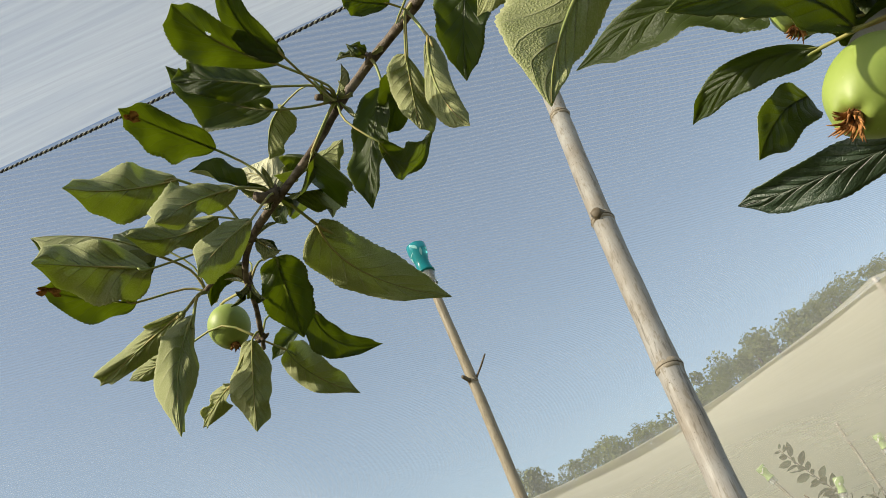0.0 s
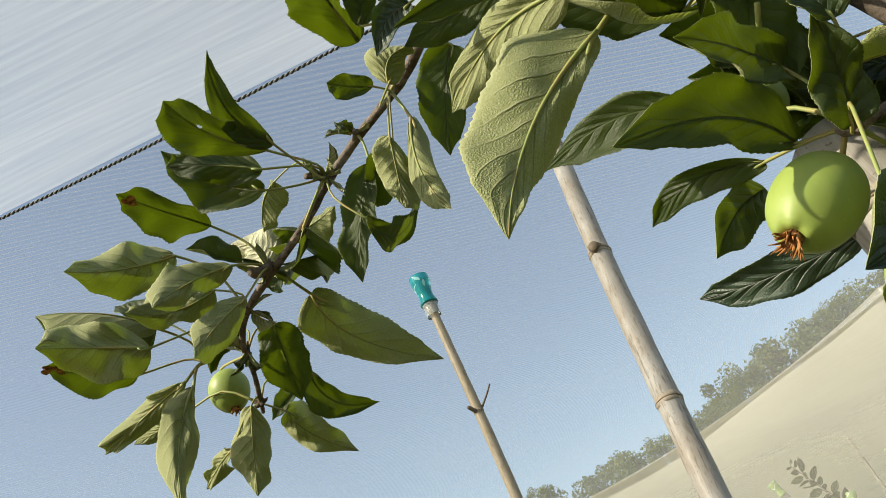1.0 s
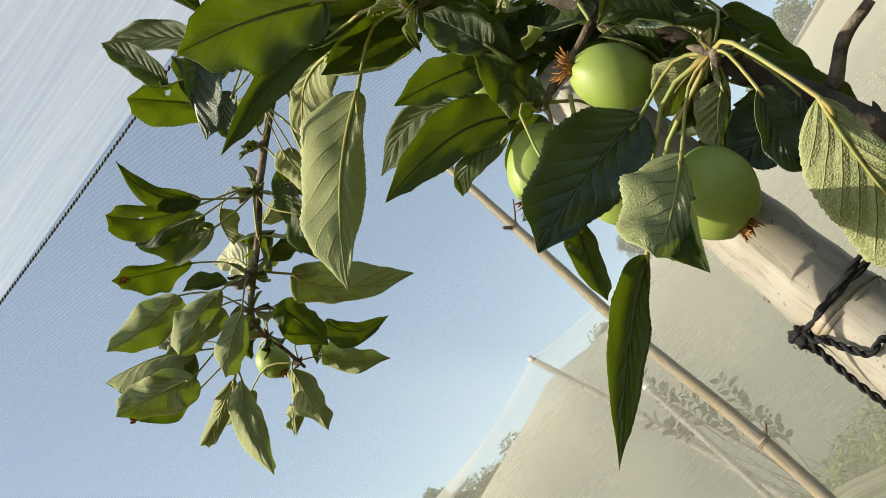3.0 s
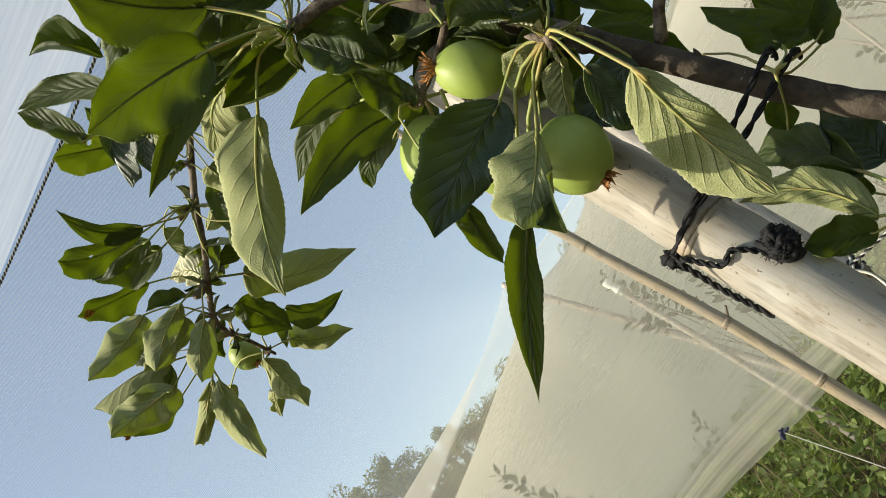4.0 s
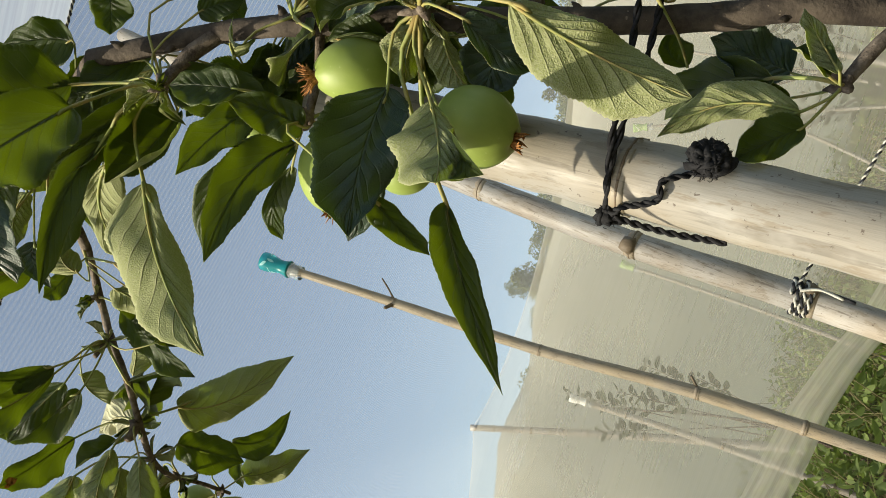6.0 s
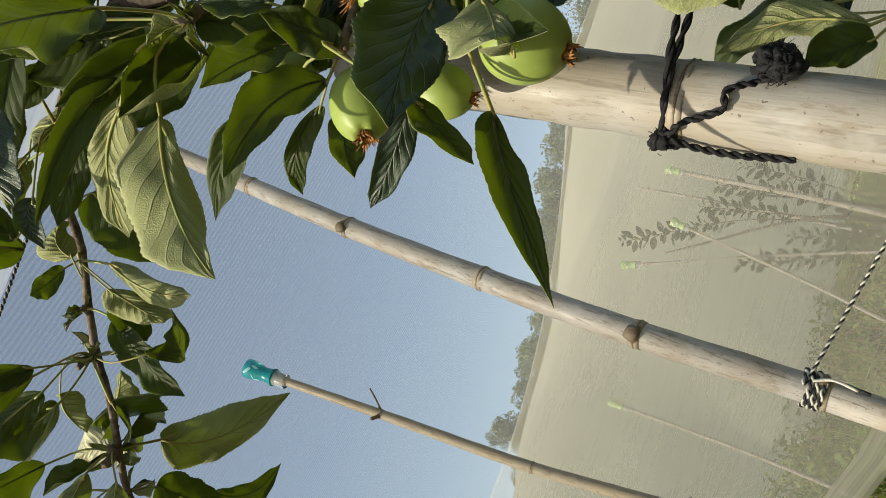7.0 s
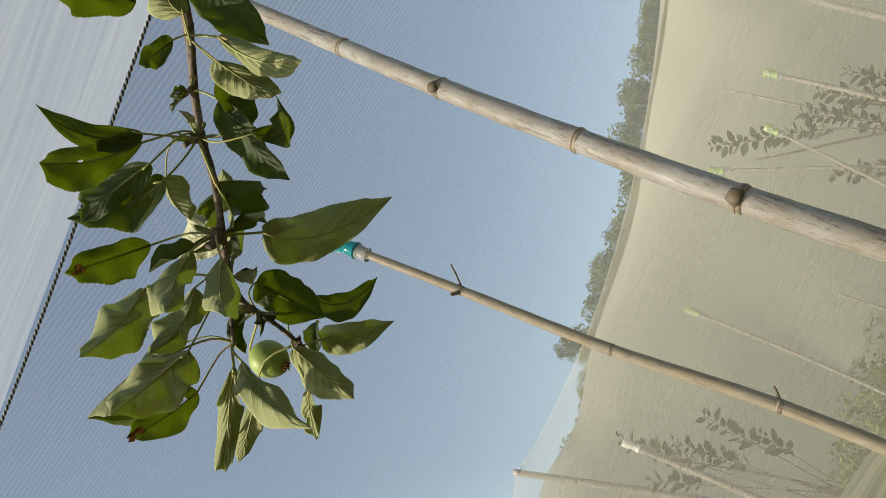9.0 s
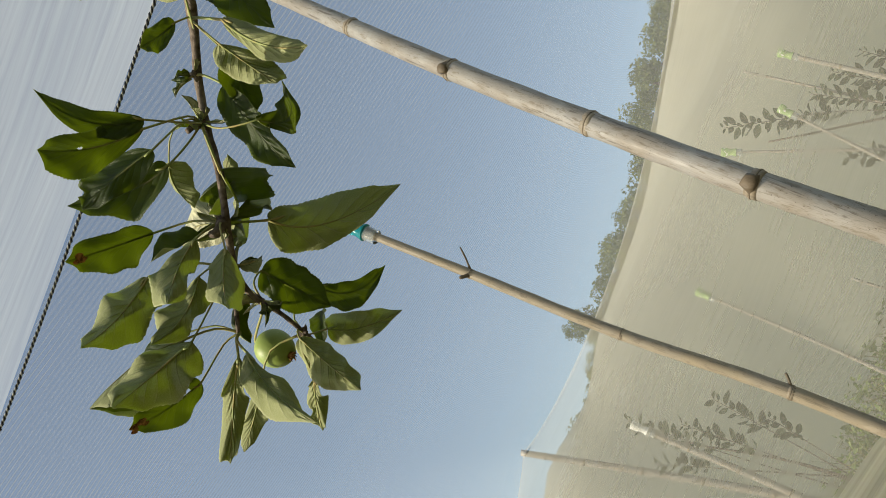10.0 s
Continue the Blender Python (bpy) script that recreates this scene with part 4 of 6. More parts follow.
    for j in range(nv):
        for i in range(w):
            uc, vc = (i + 0.5) / nu - 1, (j + 0.5) / nv
            if any(math.hypot((uc - a) * width * 0.5, (vc - b) * length) < c * (1 + 0.3 * math.sin(3 * math.atan2(uc - a, vc - b))) for a, b, c in holes):
                continue
            f = bm.faces.new((tops[j][i], tops[j][i + 1], tops[j + 1][i + 1], tops[j + 1][i]))
            g = bm.faces.new((unders[j][i], unders[j + 1][i], unders[j + 1][i + 1], unders[j][i + 1]))
            g.material_index = 1
        for i, s in ((0, 1), (w, -1)):
            q = (tops[j][i], tops[j + 1][i], unders[j + 1][i], unders[j][i])
            f = bm.faces.new(q if s > 0 else q[::-1])
            f.material_index = 1
    for f in bm.faces:
        for lp in f.loops:
            lp[layer].uv = uvs[lp.vert]
    if bm.faces[:] and side.cross(axis).dot(face) < 0:
        bmesh.ops.reverse_faces(bm, faces=bm.faces[:])
    bmesh.ops.translate(bm, verts=bm.verts[:], vec=-ORIGIN)
    ob = part("leaf", bm, [LEAF_MATURE_SHADED if mature_shaded else LEAF_TOP, LEAF_PALE_SUNLIT if pale else LEAF_UNDER], tree, "pale young leaf with sunlight put into its colour" if pale else "thick dark blue-green old leaf with shade put into its colour" if mature_shaded else "")
    bm = bmesh.new()
    stout = 1.0 + 0.6 * max(0.0, min(1.0, (length - 0.07) / 0.05))
    root = min(SPURS, key=lambda s: (s - base).length)
    gap = base - root
    if 0.006 < gap.length < 0.11:
        reach = (base - root).length
        pts = smooth_points([root, root.lerp(base, 0.5) + Vector((0, 0, 0.08 * reach)) - axis * rng.uniform(0.08, 0.30) * reach + side * rng.uniform(-0.10, 0.10) * reach, base, base + axis * length * 0.12], 10)
        tube(bm, [p - ORIGIN - face * 0.0004 for p in pts], [stout * r for r in (0.0013, 0.0010, 0.0009, 0.00085, 0.00085, 0.00085, 0.0009, 0.0010, 0.0009, 0.0006)], 6)
        part("petiole", bm, STALK, ob)
    # midrib, proud on the lower side
    bm = bmesh.new()
    rib = []
    for j in range(0, nv, nv // 15):
        v = j / nv
        rib.append(base + axis * v * length + bow * (4 * v * (1 - v)) - face * (length * 0.05 * max(0, v - 0.6) ** 1.3 * 3 + 0.00075 * stout * (1 - 0.85 * v)) - ORIGIN)
    tube(bm, rib, [0.00085 * stout * (1 - 0.85 * k / (len(rib) - 1)) for k in range(len(rib))], 6)
    part("midrib", bm, STALK, ob)
    if scorch:
        bm = bmesh.new()
        c = base + axis * scorch * length + bow * (4 * scorch * (1 - scorch)) - ORIGIN
        for k in range(6):
            o = c + axis * rng.uniform(-0.006, 0.006) + side * rng.uniform(-0.004, 0.004)
            for s in (-1, 1):
                lift = face * (s * 0.0010 + abs((o - c).dot(side)) * math.sin(fold))
                v = [bm.verts.new(o + lift + axis * rng.uniform(0.002, 0.005) * math.cos(t) + side * rng.uniform(0.001, 0.003) * math.sin(t)) for t in (0, 0.9, 1.8, 2.7, 3.6, 4.5, 5.4)]
                bm.faces.new(v)
        part("scorch", bm, CALYX, ob, "brown dried patch")
    return ob


def apple(centre, calyx_dir, r, seed, stalk_to=None, tall=1.02, tuft=1.0):
    """An unripe apple: ribbed round body with a dimpled lower end, dried calyx and stalk."""
    rng = random.Random(seed)
    d = Vector(calyx_dir).normalized()
    m = d.to_track_quat('-Z', 'Y').to_matrix()
    c = Vector(centre) - ORIGIN
    bm = bmesh.new()
    bmesh.ops.create_uvsphere(bm, u_segments=50, v_segments=30, radius=1.0)
    for v in bm.verts:
        a, z = math.atan2(v.co.y, v.co.x), v.co.z
        rad = math.hypot(v.co.x, v.co.y)
        rib = 1 + 0.035 * math.cos(5 * a) * max(0, -z) ** 1.5 + 0.012 * noise.noise(v.co * 2 + Vector((seed, 0, 0)))
        k = (1 + 0.06 * z) * rib
        dz = 0.17 * math.exp(-(rad / 0.28) ** 2)
        v.co = Vector((v.co.x * k, v.co.y * k, (z - math.copysign(dz, z) + (-0.045 * (0.5 + 0.5 * math.cos(5 * a)) * math.exp(-((rad - 0.36) / 0.13) ** 2) if z < 0 else 0)) * tall)) * r
        v.co = m @ v.co + c
    ob = part("apple", bm, APPLE, tree, "unripe green apple")
    bm = bmesh.new()
    for k in range(int(18 * tuft * tuft)):
        a = k * 2.4 + rng.uniform(-0.3, 0.3)
        p0 = Vector((0.10 * math.cos(a), 0.10 * math.sin(a), -0.80 * tall)) * r
        p1 = Vector((0.20 * math.cos(a), 0.20 * math.sin(a), -1.02 * tall)) * r
        p2 = Vector((tuft * rng.uniform(0.12, 0.36) * math.cos(a + 0.3), tuft * rng.uniform(0.12, 0.36) * math.sin(a + 0.3), -(1 + tuft * rng.uniform(0.05, 0.22)) * tall)) * r
        pts = [m @ p + c for p in smooth_points([p0, p1, p2], 5)]
        tube(bm, pts, [0.05 * r, 0.048 * r, 0.036 * r, 0.024 * r, 0.008 * r], 5, 0.5, seed=k)
    part("calyx", bm, CALYX, ob, "shrivelled brown calyx")
    if stalk_to:
        bm = bmesh.new()
        top = c - d * r * 0.8
        q = Vector(stalk_to) - ORIGIN
        tube(bm, smooth_points([top, top - d * r * 0.6, q], 8), 0.0014, 7)
        part("stalk", bm, STALK, ob)
    return ob


apple((-0.222, 0.755, 1.80), (0.06, -0.08, -1.0), 0.0205, 1, (-0.175, 0.70, 1.80), 1.12)
apple((0.246, 0.286, 1.543), (-0.45, -0.25, 0.80), 0.0185, 2, (0.284, 0.262, 1.503), 1.28, 1.9)
apple((0.184, 0.318, 1.553), (-0.80, -0.30, -0.50), 0.0198, 3, (0.222, 0.315, 1.59), 1.32, 1.3)
apple((0.2315, 0.290, 1.460), (-0.05, 0.05, -1.0), 0.0240, 4, (0.284, 0.262, 1.503), 1.08)
apple((0.199, 0.306, 1.501), (0.05, 0.10, -1.0), 0.0162, 5, (0.225, 0.30, 1.56), 1.1)
apple((0.365, 0.384, 1.591), (-0.5, -0.3, -0.7), 0.0180, 7, (0.30, 0.31, 1.53), 1.1)
apple((0.198, 0.345, 1.622), (-0.5, 0.1, -0.6), 0.0170, 6, (0.212, 0.305, 1.65), 1.05)
for k, p in enumerate(SPURS):
    if k not in (0, 7, 12, 13, 14):
        spur_buds(p, 0.0062 if k < 8 else 0.0075, 900 + k)

# leaves of the shoot
leaf((-0.0525, 0.4922, 1.8459), (-0.0631, 0.4253, 1.8948), (0.1413, -0.5984, -0.7886), 0.029, (-0.0139, -0.0006, -0.0015), 0.3, 0.15, 1, halves=((-0.0102, 0.0039, -0.0108), (0.0098, -0.0089, 0.0025)), ripple=1.2)
leaf((-0.0592, 0.4969, 1.8465), (-0.1037, 0.4253, 1.8662), (0.2220, -0.3851, -0.8958), 0.041, (-0.0068, -0.0009, -0.0036), 0.3, 0.15, 2, halves=((-0.0268, -0.0022, -0.0012), (0.0097, -0.0053, 0.0092)), holes=((0.1, 0.62, 0.0018), (0.16, 0.6, 0.0012)), ripple=1.2)
leaf((-0.0727, 0.5241, 1.8538), (-0.1426, 0.5070, 1.8843), (0.0763, -0.9340, -0.3489), 0.039, (0.0012, -0.0007, 0.0011), 0.3, 0.15, 3, halves=((-0.0085, 0.0076, -0.0105), (-0.0036, -0.0043, 0.0225)), bites=1, ripple=1.2)
leaf((-0.0805, 0.5425, 1.8479), (-0.1452, 0.5160, 1.9111), (0.2325, -0.9586, -0.1645), 0.035, (-0.0022, 0.0044, -0.0097), 0.3, 0.15, 4, halves=((-0.0143, -0.0045, -0.0182), (0.0081, -0.0035, 0.0077)), ripple=1.2)
leaf((-0.1447, 0.5907, 1.8728), (-0.1886, 0.5143, 1.8824), (0.2040, -0.2354, -0.9502), 0.038, (0.0000, 0.0004, -0.0001), 0.3, 0.15, 5, halves=((-0.0176, 0.0038, -0.0092), (0.0124, -0.0127, 0.0013)), scorch=0.88, ripple=1.2)
leaf((-0.1858, 0.5999, 1.8668), (-0.2556, 0.5344, 1.8511), (-0.6870, 0.6589, 0.3064), 0.064, (-0.0017, 0.0028, -0.0031), 0.3, 0.15, 6, halves=((-0.0087, 0.0061, 0.0294), (-0.0049, 0.0294, -0.0124)), ripple=2.0)
leaf((-0.1326, 0.5720, 1.8141), (-0.1842, 0.5123, 1.7691), (-0.7355, 0.6755, -0.0512), 0.048, (-0.0036, 0.0013, 0.0059), 0.3, 0.15, 7, halves=((-0.0140, 0.0073, 0.0248), (-0.0028, 0.0170, -0.0074)), ripple=2.0)
leaf((-0.128, 0.588, 1.823), (-0.166, 0.572, 1.850), (0.383, -0.923, -0.035), 0.021, (0.000, -0.000, 0.000), 0.72, -0.01, 8, ripple=1.2)
leaf((-0.1682, 0.6254, 1.8331), (-0.2386, 0.5935, 1.8283), (-0.4164, 0.9028, 0.1072), 0.052, (-0.0023, 0.0042, -0.0070), 0.3, 0.15, 9, halves=((-0.0138, 0.0076, 0.0282), (-0.0010, 0.0178, -0.0080)), ripple=2.0)
leaf((-0.1277, 0.5645, 1.7768), (-0.1687, 0.5247, 1.7239), (-0.7995, 0.5698, 0.1904), 0.043, (-0.0035, -0.0002, 0.0016), 0.3, 0.15, 10, halves=((-0.0087, 0.0051, 0.0172), (-0.0040, 0.0207, -0.0096)), ripple=1.2)
leaf((-0.2114, 0.5630, 1.7705), (-0.2793, 0.5179, 1.7852), (-0.4368, 0.7952, 0.4205), 0.069, (-0.0017, 0.0022, 0.0021), 0.3, 0.15, 11, halves=((-0.0089, 0.0071, 0.0328), (-0.0125, 0.0291, -0.0126)), ripple=2.0)
leaf((-0.230, 0.632, 1.826), (-0.320, 0.596, 1.864), (-0.373, -0.043, -0.927), 0.044, (0.005, -0.005, 0.007), 0.64, 0.35, 12, ripple=1.2)
leaf((-0.2599, 0.6419, 1.7966), (-0.3090, 0.5777, 1.8038), (0.2940, -0.3265, -0.8983), 0.036, (-0.0017, 0.0023, -0.0012), 0.3, 0.15, 13, halves=((-0.0105, 0.0075, -0.0095), (0.0109, -0.0159, 0.0059)), holes=((0.3, 0.22, 0.005),), scorch=0.9, ripple=1.2)
leaf((-0.2241, 0.6530, 1.7773), (-0.3336, 0.7110, 1.7734), (0.3973, 0.7828, 0.4790), 0.047, (0.0016, -0.0002, 0.0027), 0.3, 0.15, 14, halves=((-0.0217, 0.0109, 0.0139), (-0.0059, 0.0162, -0.0079)), ripple=2.0)
leaf((-0.2167, 0.6464, 1.7660), (-0.2360, 0.6021, 1.6478), (-0.6695, 0.7249, -0.1624), 0.061, (-0.0050, -0.0007, 0.0083), 0.3, 0.15, 15, halves=((-0.0239, 0.0119, 0.0224), (-0.0030, 0.0234, -0.0123)), ripple=2.0)
leaf((-0.1940, 0.7172, 1.7583), (-0.2169, 0.7363, 1.6817), (0.0015, 0.9705, 0.2411), 0.048, (-0.0024, 0.0016, -0.0005), 0.3, 0.15, 16, halves=((-0.0209, 0.0115, 0.0144), (0.0135, 0.0153, -0.0015)), ripple=2.0)
leaf((-0.2280, 0.7376, 1.7351), (-0.2861, 0.8082, 1.7366), (0.7194, 0.5840, 0.3761), 0.030, (-0.0013, -0.0006, 0.0030), 0.3, 0.15, 17, halves=((-0.0056, 0.0039, 0.0123), (-0.0034, 0.0141, -0.0076)), bites=1, ripple=2.0)
leaf((-0.0948, 0.6586, 1.8074), (-0.0125, 0.7326, 1.7280), (-0.0932, 0.7747, 0.6255), 0.060, (-0.0222, 0.0030, 0.0004), 0.3, 0.15, 18, halves=((-0.0317, 0.0074, 0.0033), (0.0161, -0.0018, 0.0218)), ripple=1.2)
leaf((-0.1466, 0.6962, 1.8165), (-0.1573, 0.7563, 1.7572), (-0.0890, -0.7073, -0.7013), 0.051, (0.0002, 0.0009, 0.0048), 0.3, 0.15, 19, halves=((0.0256, -0.0084, -0.0038), (-0.0232, -0.0059, -0.0002)), ripple=1.2)
leaf((-0.1457, 0.7766, 1.7904), (-0.0948, 0.8242, 1.7496), (0.4374, -0.8076, -0.3955), 0.033, (-0.0142, 0.0025, -0.0091), 0.3, 0.15, 20, halves=((0.0091, -0.0037, 0.0083), (-0.0151, -0.0075, -0.0108)), ripple=1.2)
leaf((-0.1843, 0.7945, 1.7712), (-0.1360, 0.8370, 1.7159), (-0.1419, 0.8409, 0.5223), 0.044, (-0.0100, 0.0005, 0.0003), 0.3, 0.15, 21, halves=((-0.0202, 0.0073, 0.0005), (0.0085, -0.0003, 0.0205)), ripple=2.0)
leaf((-0.174, 0.837, 1.808), (-0.206, 0.813, 1.778), (0.341, -0.886, 0.315), 0.022, (0.002, -0.004, 0.001), 0.48, 0.05, 22, ripple=1.2)
leaf((0.0048, 0.5732, 1.8506), (-0.0411, 0.5872, 1.7594), (-0.2461, -0.9689, -0.0257), 0.036, (-0.0036, -0.0010, 0.0012), 0.3, 0.15, 23, halves=((0.0117, -0.0069, -0.0078), (-0.0187, 0.0004, 0.0078)), ripple=1.2)
leaf((0.0292, 0.5569, 1.8456), (-0.0056, 0.5887, 1.8173), (-0.2128, -0.7695, -0.6021), 0.032, (-0.0012, 0.0015, 0.0013), 0.3, 0.15, 24, halves=((0.0064, 0.0024, -0.0145), (-0.0114, -0.0089, 0.0061)), ripple=1.2)
leaf((-0.0146, 0.5635, 1.7959), (0.0337, 0.6117, 1.8200), (0.5435, -0.1299, -0.8293), 0.032, (-0.0094, 0.0107, -0.0182), 0.3, 0.15, 25, halves=((0.0058, -0.0169, 0.0060), (-0.0072, 0.0093, -0.0066)), ripple=1.2)
leaf((0.0513, 0.5272, 1.8405), (0.0497, 0.5030, 1.7317), (0.3692, 0.9059, -0.2073), 0.029, (-0.0102, -0.0006, -0.0033), 0.3, 0.15, 26, halves=((-0.0114, 0.0106, -0.0036), (0.0116, 0.0031, 0.0046)), ripple=1.2)
leaf((0.0299, 0.5198, 1.8282), (0.0175, 0.5421, 1.7758), (-0.0050, 0.9198, 0.3923), 0.047, (-0.0005, 0.0007, -0.0004), 0.3, 0.15, 27, halves=((-0.0136, 0.0015, 0.0136), (0.0111, 0.0157, -0.0194)), ripple=1.2)
leaf((0.1093, 0.5446, 1.9058), (0.0691, 0.5747, 1.8254), (0.0365, -0.9298, -0.3663), 0.048, (-0.0019, -0.0020, 0.0058), 0.3, 0.15, 28, halves=((0.0163, 0.0023, -0.0130), (-0.0236, -0.0080, 0.0093)), ripple=1.2)
leaf((0.0344, 0.5161, 1.8762), (0.0025, 0.4995, 1.8852), (0.1586, -0.6885, -0.7076), 0.023, (-0.0013, 0.0000, -0.0011), 0.3, 0.15, 29, halves=((-0.0086, 0.0012, -0.0078), (0.0081, -0.0073, 0.0042)), ripple=1.2)
# this leaf's paleness is sunshine painted on its underside
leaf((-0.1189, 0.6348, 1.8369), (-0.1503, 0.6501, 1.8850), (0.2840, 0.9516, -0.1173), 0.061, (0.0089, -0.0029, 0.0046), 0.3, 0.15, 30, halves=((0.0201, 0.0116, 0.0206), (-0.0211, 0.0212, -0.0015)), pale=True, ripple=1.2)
leaf((-0.098, 0.717, 1.911), (-0.049, 0.700, 1.910), (0.324, 0.946, 0.004), 0.033, (0.000, 0.001, -0.001), 0.30, 0.30, 31, ripple=1.2)
leaf((-0.103, 0.667, 1.865), (-0.064, 0.621, 1.839), (-0.583, -0.714, 0.387), 0.032, (-0.001, -0.002, 0.002), 0.65, 0.40, 32, ripple=1.2)
leaf((-0.108, 0.661, 1.848), (-0.074, 0.735, 1.886), (-0.569, 0.572, -0.591), 0.048, (-0.000, 0.000, 0.000), 0.73, 0.05, 33, ripple=1.2)
leaf((-0.113, 0.639, 1.832), (-0.132, 0.672, 1.834), (-0.761, -0.405, -0.507), 0.023, (0.002, 0.001, 0.001), 0.30, 0.01, 34, ripple=1.2)
leaf((-0.079, 0.589, 1.886), (-0.109, 0.630, 1.870), (0.752, 0.633, 0.184), 0.031, (-0.005, -0.001, 0.005), 0.40, 0.16, 35, ripple=1.2)
leaf((-0.067, 0.581, 1.825), (-0.095, 0.716, 1.884), (0.096, 0.417, -0.904), 0.064, (-0.000, 0.001, -0.003), 0.61, 0.09, 36, ripple=1.2)
leaf((-0.2681, 0.7534, 1.7975), (-0.3489, 0.8066, 1.8168), (0.5236, 0.5644, 0.6382), 0.038, (0.0003, -0.0006, -0.0022), 0.3, 0.15, 37, halves=((-0.0133, 0.0065, 0.0139), (0.0027, 0.0156, -0.0072)), ripple=1.2)
leaf((-0.175, 0.698, 1.826), (-0.218, 0.704, 1.799), (0.321, -0.687, -0.652), 0.029, (-0.007, -0.004, 0.009), 0.60, 0.44, 38, ripple=1.2)
leaf((-0.228, 0.650, 1.841), (-0.276, 0.662, 1.890), (0.283, -0.832, 0.478), 0.030, (-0.000, 0.001, -0.000), 0.33, -0.06, 39, ripple=1.2)

# leaves of the limb
leaf((0.1430, 0.3105, 1.6776), (0.0551, 0.2807, 1.5764), (-0.2267, 0.9699, -0.0888), 0.051, (-0.0087, 0.0018, 0.0078), 0.3, 0.15, 41, halves=((-0.0201, 0.0062, 0.0301), (0.0054, 0.0084, -0.0105)))
leaf((0.1470, 0.3241, 1.7216), (0.0764, 0.4172, 1.7481), (0.7942, 0.5062, 0.3361), 0.039, (-0.0021, -0.0047, 0.0122), 0.3, 0.15, 42, halves=((-0.0057, -0.0001, 0.0152), (-0.0018, 0.0153, -0.0172)))
leaf((0.1760, 0.2327, 1.6840), (0.1173, 0.1489, 1.6707), (0.7609, -0.4599, -0.4578), 0.055, (0.0004, -0.0001, 0.0030), 0.3, 0.15, 43, halves=((-0.0133, -0.0054, -0.0286), (0.0093, -0.0129, 0.0166)))
leaf((0.192, 0.298, 1.746), (0.161, 0.225, 1.801), (0.232, -0.645, -0.728), 0.059, (-0.006, 0.002, -0.001), 0.29, 0.13, 44)
leaf((0.1605, 0.3083, 1.7173), (0.0549, 0.2814, 1.7103), (0.2506, -0.8764, -0.4113), 0.025, (0.0060, -0.0001, 0.0097), 0.3, 0.15, 45, halves=((0.0002, 0.0015, -0.0126), (0.0059, -0.0069, 0.0087)))
leaf((0.1107, 0.2586, 1.7532), (0.0594, 0.2655, 1.7151), (0.0952, -0.9492, -0.3001), 0.036, (-0.0066, -0.0030, 0.0048), 0.3, 0.15, 46, halves=((0.0087, 0.0012, -0.0170), (0.0080, -0.0081, 0.0122)), mature_shaded=True)
leaf((0.0377, 0.4285, 1.8443), (0.0211, 0.3240, 1.8307), (0.2284, 0.0902, -0.9694), 0.045, (0.0005, -0.0006, 0.0034), 0.3, 0.15, 47, halves=((-0.0240, -0.0044, -0.0049), (0.0165, -0.0101, 0.0041)), holes=((0.45, 0.6, 0.003), (0.5, 0.3, 0.004), (0.62, 0.34, 0.0035)))
leaf((0.0760, 0.3913, 1.8680), (0.0107, 0.3858, 1.9490), (-0.1191, -0.9796, -0.1620), 0.028, (0.0077, 0.0038, 0.0034), 0.3, 0.15, 48, halves=((-0.0145, -0.0010, -0.0030), (0.0105, -0.0056, 0.0065)))
leaf((0.087, 0.432, 1.924), (0.056, 0.401, 1.974), (0.228, -0.883, -0.410), 0.037, (0.010, -0.001, 0.006), 0.38, 0.47, 49)
leaf((0.2123, 0.3236, 1.6234), (0.1575, 0.2651, 1.6251), (0.6553, -0.6260, -0.4227), 0.032, (0.0011, 0.0007, 0.0026), 0.3, 0.15, 50, halves=((0.0002, 0.0022, -0.0158), (0.0106, -0.0048, 0.0108)))
leaf((0.2156, 0.2713, 1.6048), (0.2069, 0.2688, 1.6523), (0.1858, -0.9824, -0.0178), 0.029, (0.0003, -0.0012, 0.0003), 0.3, 0.15, 51, halves=((-0.0131, -0.0061, -0.0043), (0.0136, -0.0011, -0.0019)))
leaf((0.2058, 0.2946, 1.5687), (0.2085, 0.2668, 1.6097), (0.0735, -0.8235, -0.5625), 0.031, (0.0017, 0.0008, -0.0015), 0.3, 0.15, 52, halves=((-0.0158, -0.0017, -0.0080), (0.0108, -0.0002, -0.0067)))
leaf((0.1971, 0.3266, 1.5860), (0.1125, 0.2672, 1.5908), (0.5002, -0.7476, -0.4369), 0.036, (0.0102, 0.0003, 0.0100), 0.3, 0.15, 53, halves=((-0.0085, -0.0026, -0.0162), (0.0091, -0.0079, 0.0131)))
leaf((0.1808, 0.3483, 1.6256), (0.0984, 0.3826, 1.6634), (-0.3925, -0.9195, -0.0212), 0.034, (0.0107, -0.0058, 0.0132), 0.3, 0.15, 54, halves=((-0.0013, -0.0026, -0.0245), (-0.0003, -0.0038, 0.0087)))
leaf((0.1818, 0.3308, 1.5864), (0.1299, 0.3691, 1.5968), (-0.5863, -0.6716, -0.4530), 0.018, (-0.0030, -0.0056, 0.0075), 0.3, 0.15, 55, halves=((0.0007, 0.0013, -0.0093), (-0.0057, -0.0031, 0.0055)))
leaf((0.2142, 0.3656, 1.5469), (0.1407, 0.4084, 1.5651), (-0.5256, -0.6932, -0.4932), 0.024, (-0.0040, 0.0010, -0.0016), 0.3, 0.15, 56, halves=((0.0022, 0.0042, -0.0101), (-0.0023, -0.0072, 0.0107)), mature_shaded=True)
